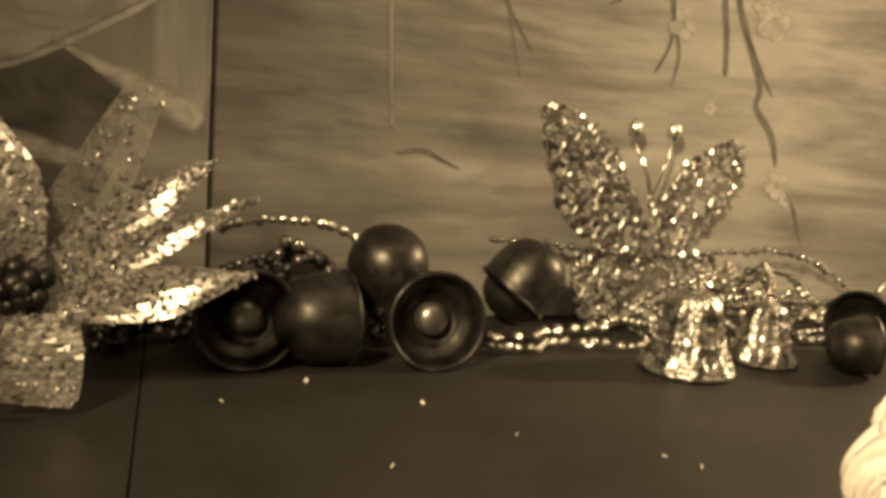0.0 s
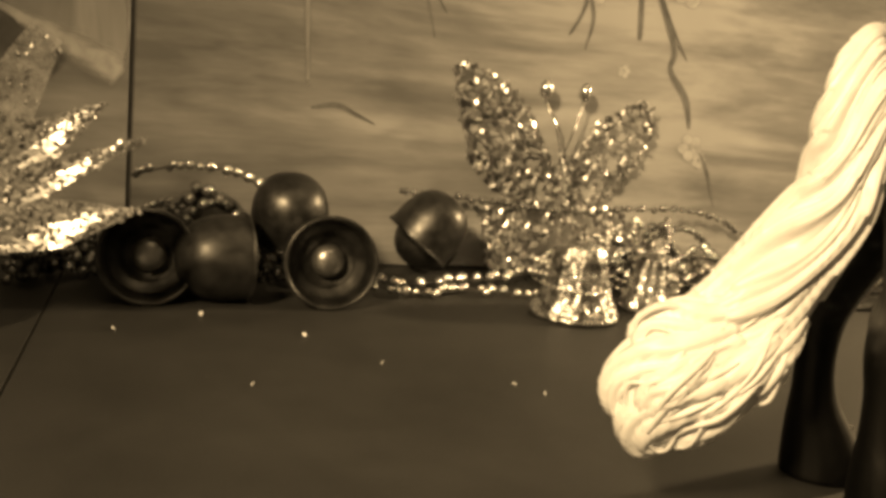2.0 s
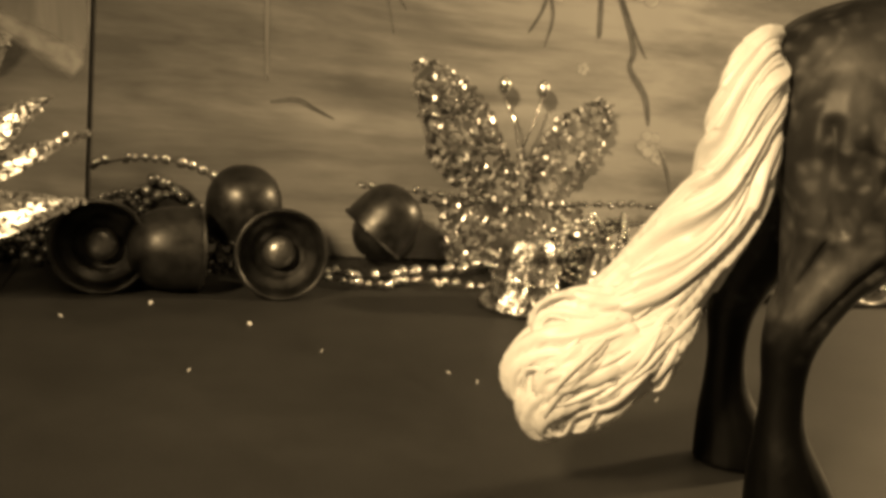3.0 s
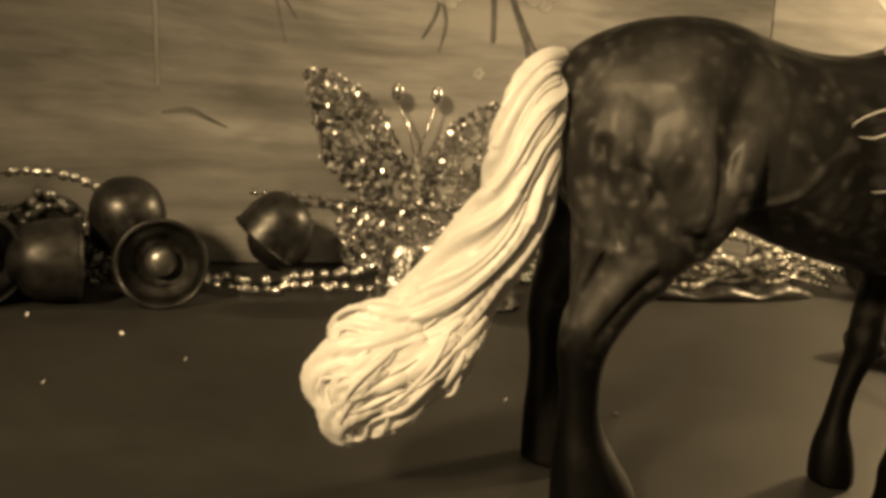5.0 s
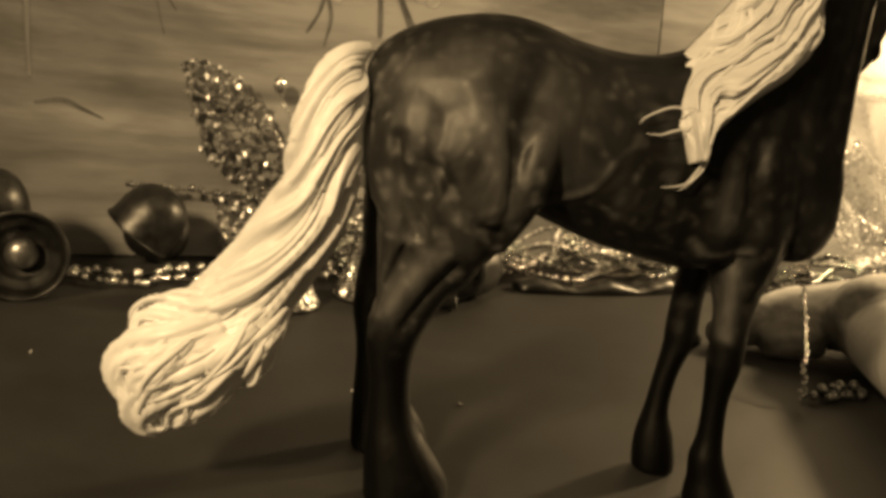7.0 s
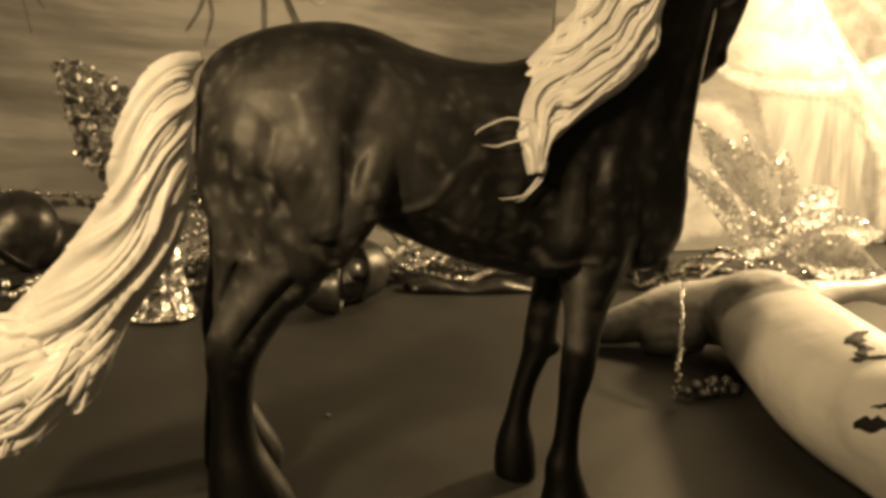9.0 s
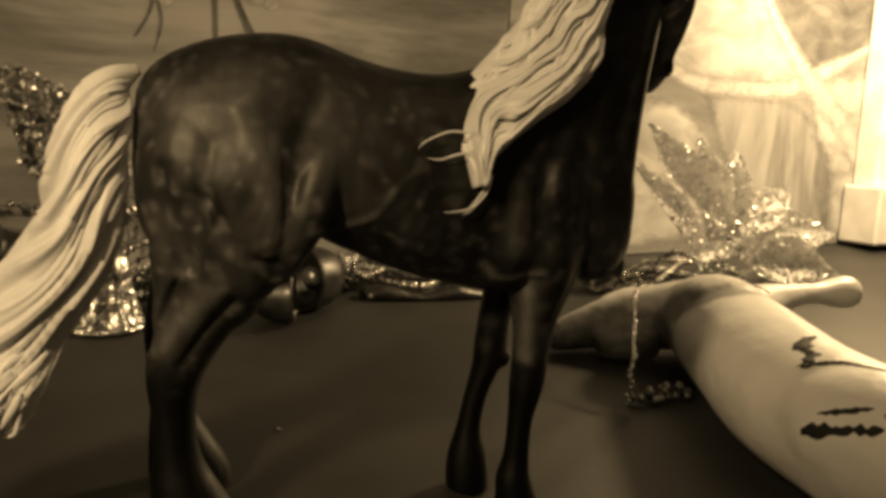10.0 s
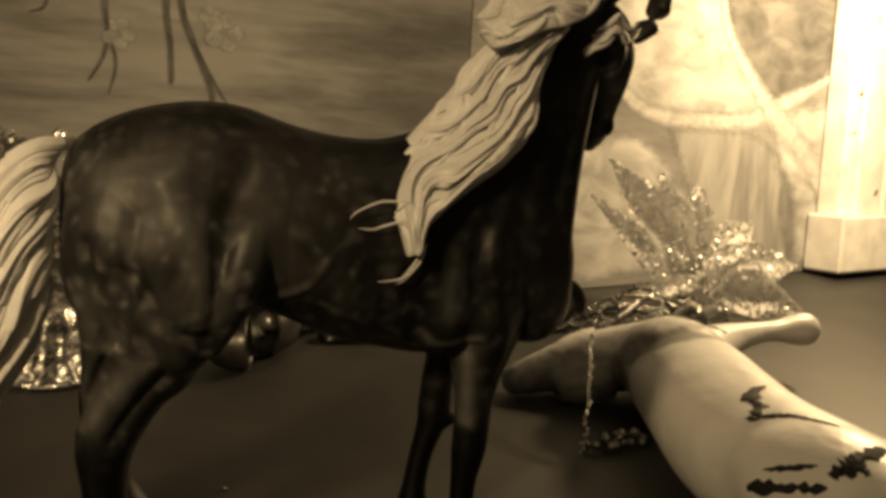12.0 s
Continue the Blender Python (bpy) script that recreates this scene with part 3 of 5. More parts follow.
MUSCLES = [swelling((0.019, -0.033, 0.158), (0.027, 0.0225, 0.044)), swelling((0.002, -0.026, 0.165), (0.028, 0.024, 0.040)), swelling((0.010, -0.027, 0.130), (0.024, 0.019, 0.030)), swelling((0.046, -0.030, 0.196), (0.022, 0.015, 0.020)),
           swelling((0.158, -0.027, 0.160), (0.020, 0.018, 0.036)), swelling((0.183, -0.018, 0.152), (0.020, 0.017, 0.024)), swelling((0.135, -0.026, 0.160), (0.024, 0.019, 0.036)), swelling((0.006, 0.026, 0.160), (0.030, 0.022, 0.042))]


def ears(bm):
    tube(bm, [(0.2344, 0.012, 0.2772), (0.2424, 0.015, 0.2849), (0.2478, 0.017, 0.2923), (0.2497, 0.018, 0.3016), (0.2464, 0.018, 0.3101)], [0.005, 0.0085, 0.0098, 0.0085, 0.002], 12, 0.6)
    tube(bm, [(0.206, -0.004, 0.288), (0.213, -0.006, 0.297), (0.219, -0.007, 0.310)], [0.005, 0.0062, 0.001], 10, 0.6)


def furrow(x):
    """Rounded crests with sharp valleys between, 0 to 1."""
    return abs(math.sin(math.pi * x)) ** 1.15


def stray(k):
    """A fixed odd number between 0 and 1 for a lock."""
    return math.sin(12.9898 * k + 4.1) * 43758.5453 % 1.0


def locks_relief(along, across, big, mid, fine):
    """Height, about 0 to 1, of modelled hair: broad locks that end in overlapping tips, split by finer grooves."""
    k = math.floor(mid * across)
    run = (along * 3.4 + stray(k)) % 1.0
    tip = furrow(mid * across) ** (0.45 + 1.1 * run)
    return 0.46 * furrow(big * across + 0.25 * math.sin(5 * along)) + 0.34 * tip * (0.55 + 0.45 * run) + 0.20 * (0.35 + 0.65 * math.sin(6 * along + 9 * across) ** 2) * furrow(fine * across + 0.3 * math.sin(9 * along)) ** 0.7


def hair_sheet(bm, rng, crest, lower, count, swell, big=4.0, mid=10.0, fine=22.0, depth=0.0115):
    """A body of hair between two edges, furrowed into wavy locks, with loose ends along its edges."""
    crest, lower = spline(crest, 8), spline(lower, 8)
    n = len(crest)

    def at(i, q, rise):
        lo = min(int(i), n - 1)
        f = i - lo
        a = Vector(crest[lo]).lerp(Vector(crest[min(lo + 1, n - 1)]), f)
        b = Vector(lower[lo]).lerp(Vector(lower[min(lo + 1, n - 1)]), f)
        h = math.sin(math.pi * min(1, max(0, q))) ** 0.7
        return a.lerp(b, q) + Vector((0, -swell * h - rise, 0.003 * h))

    rings = []
    for step in range(181):
        x = step / 180
        i = x * (n - 1)
        ring = []
        for c in range(97):
            q = c / 96
            shear = 0.85 * math.sin(1.571 * min(1.0, (1 - x) / 0.75))
            flow = q + shear + 0.03 * math.sin(13 * q + 4 * x) + 0.07 * math.sin(6.5 * x + 2.6 * q) + 0.045 * math.sin(15 * x + 6 * q + 1.0) + 0.02 * math.sin(31 * x + 11 * q)
            full = min(1.0, 8 * q, 8 * (1 - q)) * min(1.0, 0.45 + 3 * x)
            ring.append(at(i, q, depth * full * (locks_relief(1 - x, flow, big, mid, fine) - 0.35)))
        back = Vector((0.003, 0.010, 0))
        ring += [at(i, q / 6, -0.001) + back for q in range(6, -1, -1)]
        rings.append(ring)
    ring_loft(bm, rings)
    for k in range(count):
        i0 = rng.uniform(0.12, 1.0) ** 0.8 * (n - 1)
        run = rng.uniform(0.22, 0.45) * (n - 1)
        q0 = rng.choice((rng.uniform(0.0, 0.12), rng.uniform(0.80, 0.98), rng.uniform(0.1, 0.9)))
        path = []
        for step in range(11):
            t = step / 10
            i = max(0.0, i0 - run * t)
            q = q0 + 0.12 * t + 0.06 * math.sin(15 * i / n + 3.0 * q0 + 0.9 * math.sin(1.7 * k))
            path.append(tuple(at(i, min(1.0, max(0.0, q)), 0.0006 + 0.0008 * math.sin(24 * i / n + k))))
        lock(bm, path, rng.choice((0.0009, 0.0014, 0.0020)), rng, 0.0006, 8, 0.8)


def thick_lock(bm, path, phase):
    """A heavy furrowed lock of hair: rows of (u, v, w, radius); its grooves wind round it."""
    rows = spline(path, 9)
    rings = []
    for j, p in enumerate(rows):
        s = j / (len(rows) - 1)
        d = Vector(rows[min(j + 1, len(rows) - 1)][:3]) - Vector(rows[max(j - 1, 0)][:3])
        d.normalize()
        side = d.cross(Vector((0, 1, 0))).normalized()
        out = side.cross(d).normalized()
        ring = []
        for k in range(44):
            a = 2 * math.pi * k / 44
            lie = a / (2 * math.pi) + 0.30 * s + 0.03 * math.sin(8 * s + 2 * a)
            r = p[3] * (0.66 + 0.36 * furrow(6 * lie + phase) + 0.18 * furrow(17 * lie + 0.4 * math.sin(9 * s)))
            ring.append(Vector(p[:3]) + side * (r * math.cos(a)) + out * (0.8 * r * math.sin(a)))
        rings.append(ring)
    ring_loft(bm, rings)


def tail(bm, rng):
    """The tail: one furrowed body whose locks slant round it, and curls at its end."""
    core = spline(TAIL, 22)
    rings = []
    for j, p in enumerate(core):
        s = j / (len(core) - 1)
        d = Vector(core[min(j + 1, len(core) - 1)][:3]) - Vector(core[max(j - 1, 0)][:3])
        d.normalize()
        side = d.cross(Vector((0, 1, 0))).normalized()
        turn = 9.5 * s - 4.5 * s * s
        ring = []
        for k in range(150):
            a = 2 * math.pi * k / 150
            lie = (a - turn) / (2 * math.pi) + 0.035 * math.sin(9 * s + 2 * a) + 0.016 * math.sin(23 * s - 3 * a)
            r = p[3] * (0.72 + min(1.0, 0.15 + 6 * s) * 0.64 * locks_relief(1.5 * s, lie, 7.0, 16.0, 42.0))
            ring.append(Vector(p[:3]) + side * (r * math.cos(a)) + Vector((0, -0.74 * r * math.sin(a), 0)))
        rings.append(ring)
    ring_loft(bm, rings)
    for k in range(34):
        a0 = rng.uniform(-0.5, 3.6)
        j0 = rng.randint(40, len(core) - 60)
        path = []
        for step in range(9):
            j = min(len(core) - 1, j0 + step * 5)
            p, s = core[j], j / (len(core) - 1)
            d = Vector(core[min(j + 1, len(core) - 1)][:3]) - Vector(core[max(j - 1, 0)][:3])
            d.normalize()
            side = d.cross(Vector((0, 1, 0))).normalized()
            a = a0 + 9.5 * s - 4.5 * s * s - 4.0
            r = p[3] * (0.90 + 0.11 * step / 8)
            path.append(tuple(Vector(p[:3]) + side * (r * math.cos(a)) + Vector((0, -0.74 * r * math.sin(a), 0))))
        lock(bm, path, rng.choice((0.0012, 0.0018, 0.0024)), rng, 0.0006, 8, 0.8)
    for path in TAIL_ENDS:
        thick_lock(bm, path, rng.random())
        for k in range(7):
            off, lift, start = rng.uniform(-0.9, 0.9), rng.uniform(0.72, 0.95), rng.randint(0, 1)
            strand_path = []
            for q, (u, v, w, r) in enumerate(path[start:]):
                lean = r * (off + 0.35 * math.sin(1.9 * q + 5 * off))
                strand_path.append((u + 0.7 * lean, v - lift * r * math.sqrt(max(0.1, 1 - off * off)), w - 0.7 * lean))
            lock(bm, strand_path, rng.choice((0.0012, 0.0017, 0.0023)), rng, 0.0009, 8, 0.8)


TAIL = [(-0.026, -0.010, 0.2075, 0.0030), (-0.0346, -0.019, 0.2015, 0.0072), (-0.0391, -0.026, 0.1890, 0.0110), (-0.0425, -0.030, 0.1724, 0.0132), (-0.0441, -0.032, 0.1562, 0.0142), (-0.0475, -0.033, 0.1378, 0.0150),
        (-0.0600, -0.033, 0.1145, 0.0160), (-0.0760, -0.033, 0.0880, 0.0180), (-0.0890, -0.033, 0.0735, 0.0165), (-0.0970, -0.033, 0.0610, 0.0130), (-0.1020, -0.033, 0.0520, 0.0080), (-0.1040, -0.033, 0.0480, 0.0030)]
TAIL_ENDS = [
    [(-0.070, -0.036, 0.098, 0.006), (-0.086, -0.038, 0.089, 0.010), (-0.100, -0.037, 0.086, 0.0115), (-0.1105, -0.036, 0.0815, 0.0090), (-0.113, -0.037, 0.0745, 0.0045)],
    [(-0.080, -0.040, 0.088, 0.007), (-0.096, -0.042, 0.078, 0.0115), (-0.110, -0.040, 0.0715, 0.0125), (-0.119, -0.038, 0.0630, 0.0095), (-0.1185, -0.038, 0.0530, 0.0065), (-0.114, -0.040, 0.0500, 0.0025)],
    [(-0.076, -0.044, 0.083, 0.007), (-0.090, -0.046, 0.070, 0.0115), (-0.102, -0.045, 0.060, 0.0125), (-0.110, -0.042, 0.0490, 0.0110), (-0.1085, -0.040, 0.0400, 0.0075), (-0.101, -0.041, 0.0380, 0.0030)],
    [(-0.066, -0.044, 0.088, 0.006), (-0.077, -0.046, 0.074, 0.0105), (-0.088, -0.045, 0.060, 0.0120), (-0.0965, -0.042, 0.0480, 0.0105), (-0.101, -0.040, 0.0400, 0.0050)],
    [(-0.056, -0.040, 0.096, 0.005), (-0.064, -0.043, 0.082, 0.0085), (-0.071, -0.042, 0.069, 0.0090), (-0.079, -0.040, 0.0600, 0.0040)],
    [(-0.088, -0.047, 0.080, 0.005), (-0.101, -0.050, 0.069, 0.0085), (-0.109, -0.049, 0.0600, 0.0080), (-0.107, -0.049, 0.0530, 0.0035)],
]

# folds of the modelled skin on the near side: path (u, w), half width, height (a groove is below zero)
FOLDS = [
    ([(0.014, 0.196), (0.022, 0.181), (0.028, 0.165), (0.031, 0.150)], 0.0070, 0.0026),
    ([(0.046, 0.206), (0.038, 0.190), (0.0345, 0.170), (0.0370, 0.150)], 0.0055, -0.0019),
    ([(0.045, 0.150), (0.058, 0.151), (0.072, 0.157), (0.080, 0.169)], 0.0018, 0.0011),
    ([(-0.014, 0.172), (-0.010, 0.149), (-0.002, 0.132)], 0.0030, -0.0022),
    ([(0.004, 0.162), (0.012, 0.147), (0.022, 0.138), (0.032, 0.136)], 0.0026, -0.0022),
    ([(0.010, 0.124), (-0.002, 0.108), (-0.012, 0.093)], 0.0046, 0.0024),
    ([(-0.006, 0.124), (-0.012, 0.108), (-0.018, 0.092)], 0.0024, -0.0022),
    ([(0.016, 0.118), (0.005, 0.102), (-0.003, 0.088)], 0.0024, -0.0020),
    ([(0.116, 0.178), (0.119, 0.155), (0.127, 0.138)], 0.0050, -0.0016),
    ([(0.137, 0.174), (0.136, 0.146)], 0.0060, 0.0024),
    ([(0.124, 0.138), (0.134, 0.1315), (0.152, 0.135)], 0.0020, 0.0009),
    ([(0.126, 0.134), (0.136, 0.1275), (0.152, 0.130)], 0.0030, -0.0010),
    ([(0.149, 0.128), (0.154, 0.110), (0.155, 0.090)], 0.0036, 0.0012),
    ([(0.154, 0.200), (0.146, 0.172), (0.152, 0.148)], 0.0045, -0.0014),
    ([(0.172, 0.215), (0.166, 0.186), (0.174, 0.156)], 0.0045, -0.0014),
]
# paler quarters, and ridge highlights put into the coat colour: path (u, w), half width, strength
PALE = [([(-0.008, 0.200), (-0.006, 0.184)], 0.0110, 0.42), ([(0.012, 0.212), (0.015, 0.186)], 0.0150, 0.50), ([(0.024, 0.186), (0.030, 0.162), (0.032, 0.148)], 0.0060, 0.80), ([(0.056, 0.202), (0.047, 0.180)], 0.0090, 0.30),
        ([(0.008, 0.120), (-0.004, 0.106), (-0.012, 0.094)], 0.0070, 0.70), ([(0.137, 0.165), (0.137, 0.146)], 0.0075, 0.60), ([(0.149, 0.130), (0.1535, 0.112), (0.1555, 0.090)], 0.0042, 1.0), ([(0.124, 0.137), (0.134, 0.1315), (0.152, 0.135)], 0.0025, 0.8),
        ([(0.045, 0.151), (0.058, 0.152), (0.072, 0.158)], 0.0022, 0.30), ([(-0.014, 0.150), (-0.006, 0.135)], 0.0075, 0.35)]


def near_path(co, path):
    """How far each vertex lies from a path on the side of the figure."""
    best = np.full(len(co), 1e9)
    pts = [np.array((float(q[0]), float(q[1]))) for q in spline(path, 5)]
    uw = co[:, (0, 2)]
    for a, b in zip(pts, pts[1:]):
        t = np.clip(((uw - a) @ (b - a)) / ((b - a) @ (b - a)), 0, 1)
        best = np.minimum(best, np.linalg.norm(uw - a - t[:, None] * (b - a), axis=1))
    return best


def model_skin(me):
    """Press the folds into the skin and note the paler quarters and coloured-in ridge highlights."""
    n = len(me.vertices)
    co, no = np.empty(3 * n, np.float32), np.empty(3 * n, np.float32)
    me.vertices.foreach_get("co", co)
    me.vertices.foreach_get("normal", no)
    co, no = co.reshape(-1, 3).astype(float), no.reshape(-1, 3).astype(float)
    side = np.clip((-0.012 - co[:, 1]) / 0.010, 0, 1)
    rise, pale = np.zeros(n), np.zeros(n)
    for path, wide, high in FOLDS:
        rise += high * np.exp(-(near_path(co, path) / wide) ** 2)
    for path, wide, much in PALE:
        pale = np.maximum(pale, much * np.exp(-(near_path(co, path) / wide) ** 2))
    co += no * (rise * side)[:, None]
    me.vertices.foreach_set("co", co.astype(np.float32).ravel())
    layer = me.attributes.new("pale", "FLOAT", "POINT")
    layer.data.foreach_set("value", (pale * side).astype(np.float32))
    me.update()


def build_horse():
    me = joined([barrel(TRUNK), limb(NECK), limb(HEAD), hind(-0.0265), hind(0.029, -0.004), fore(NEAR_FORE, -0.018), fore(FAR_FORE, 0.018), far_knee, ears, face, ridges] + MUSCLES, 0.0013, 10)
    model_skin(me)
    rng = random.Random(5)
    bm = bmesh.new()
    tail(bm, rng)
    # mane: a soft body of hair and many locks over the near side of neck and shoulder
    hair_sheet(bm, rng, [(0.1127, -0.046, 0.1729), (0.1068, -0.040, 0.1878), (0.1035, -0.024, 0.2014), (0.1147, -0.014, 0.2187), (0.1268, -0.012, 0.2338), (0.1380, -0.011, 0.2490), (0.1478, -0.009, 0.2639), (0.1661, -0.006, 0.2762)],
               [(0.1159, -0.048, 0.1752), (0.1196, -0.049, 0.1872), (0.1343, -0.047, 0.2017), (0.1543, -0.043, 0.2172), (0.1658, -0.037, 0.2316), (0.1679, -0.032, 0.2476), (0.1738, -0.027, 0.2634), (0.1841, -0.022, 0.2760)], 46, 0.010)
    hair_sheet(bm, rng, [(0.1416, -0.012, 0.2758), (0.1485, -0.008, 0.2838), (0.1540, -0.002, 0.2964), (0.1630, 0.004, 0.3082), (0.1783, 0.006, 0.3169), (0.1938, 0.006, 0.3204), (0.2055, 0.004, 0.3192)],
               [(0.1429, -0.022, 0.2688), (0.1457, -0.034, 0.2637), (0.1538, -0.038, 0.2674), (0.1657, -0.037, 0.2728), (0.1783, -0.033, 0.2767), (0.1903, -0.027, 0.2830), (0.1977, -0.018, 0.2958)], 20, 0.006, 3.0, 7.0, 18.0, 0.007)
    for path in ([(0.110, -0.050, 0.197), (0.098, -0.051, 0.196), (0.090, -0.050, 0.192), (0.087, -0.049, 0.188)], [(0.112, -0.050, 0.190), (0.102, -0.051, 0.187), (0.095, -0.050, 0.184), (0.091, -0.049, 0.185)],
                 [(0.118, -0.050, 0.176), (0.112, -0.051, 0.166), (0.106, -0.050, 0.163), (0.101, -0.049, 0.163)], [(0.120, -0.050, 0.180), (0.116, -0.051, 0.170), (0.112, -0.050, 0.164), (0.107, -0.049, 0.161)]):
        lock(bm, path, 0.0006, rng, 0.0011, 6)
    # forelock
    for path in ([(0.1964, -0.012, 0.2653), (0.1996, -0.015, 0.2693), (0.2045, -0.015, 0.2714), (0.2080, -0.015, 0.2754), (0.2130, -0.012, 0.2796)], [(0.2019, -0.014, 0.2768), (0.2052, -0.016, 0.2791), (0.2082, -0.016, 0.2825), (0.2120, -0.014, 0.2851), (0.2155, -0.012, 0.2820), (0.2211, -0.009, 0.2796), (0.2271, -0.004, 0.2847)],
                 [(0.2049, -0.015, 0.2766), (0.2094, -0.016, 0.2781), (0.2137, -0.014, 0.2776), (0.2179, -0.012, 0.2745), (0.2233, -0.008, 0.2762), (0.2287, -0.003, 0.2822)], [(0.1995, -0.014, 0.2734), (0.2047, -0.016, 0.2750), (0.2096, -0.016, 0.2807), (0.2149, -0.013, 0.2793), (0.2204, -0.010, 0.2764), (0.2273, -0.004, 0.2799)]):
        for k in range(4):
            d = Vector((rng.uniform(-0.001, 0.001), rng.uniform(-0.001, 0.001), rng.uniform(-0.0016, 0.0016)))
            lock(bm, [tuple(Vector(p) + d) for p in path], rng.choice((0.0006, 0.0010, 0.0013)), rng, 0.0005, 6)
    me.materials.clear()
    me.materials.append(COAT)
    me.materials.append(HAIR)
    append_mesh(me, bm, 1)
    ob = new("horse_figurine", me)
    ob.matrix_world = pose(0.402, 0.255, 0, 0, 0, -16.4)
    tagged(ob, "dark dappled horse figurine with flowing cream mane and tail", "figurine")


build_horse()


# ---- the lying white figure ----
MARKS = [
    ([(0.771, 0.192, 0.084), (0.75, 0.185, 0.082), (0.74, 0.17, 0.081), (0.727, 0.167, 0.076)], 0.007),
    ([(0.726, 0.166, 0.076), (0.734, 0.16, 0.08), (0.742, 0.151, 0.083), (0.746, 0.139, 0.084), (0.747, 0.125, 0.085)], 0.0035),
    ([(0.704, 0.132, 0.062), (0.707, 0.118, 0.068), (0.711, 0.109, 0.073)], 0.002),
    ([(0.7, 0.137, 0.053), (0.701, 0.116, 0.061), (0.704, 0.098, 0.068)], 0.0045),
    ([(0.709, 0.101, 0.072), (0.717, 0.098, 0.078), (0.728, 0.097, 0.082), (0.744, 0.097, 0.085)], 0.007),
    ([(0.718, 0.087, 0.079), (0.72, 0.094, 0.079), (0.712, 0.094, 0.075)], 0.004),
    ([(0.914, 0.358, 0.065), (0.918, 0.351, 0.065), (0.925, 0.347, 0.062)], 0.003),
]
# grey smudges on the head, neck and low under the muzzle: path, half width, strength
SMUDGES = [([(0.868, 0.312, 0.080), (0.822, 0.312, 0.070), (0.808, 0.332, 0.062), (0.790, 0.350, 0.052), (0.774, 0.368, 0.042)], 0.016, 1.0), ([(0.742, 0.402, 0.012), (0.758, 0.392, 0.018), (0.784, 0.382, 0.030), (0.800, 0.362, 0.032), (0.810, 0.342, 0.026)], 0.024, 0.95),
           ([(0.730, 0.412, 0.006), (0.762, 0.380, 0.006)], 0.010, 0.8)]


def smudge(me):
    n = len(me.vertices)
    co = np.empty(3 * n, np.float32)
    me.vertices.foreach_get("co", co)
    co = co.reshape(-1, 3).astype(float)
    grey = np.zeros(n)
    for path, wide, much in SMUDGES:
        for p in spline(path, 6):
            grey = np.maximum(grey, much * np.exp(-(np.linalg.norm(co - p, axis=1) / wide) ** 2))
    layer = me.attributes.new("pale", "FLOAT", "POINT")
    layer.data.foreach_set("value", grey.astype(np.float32))


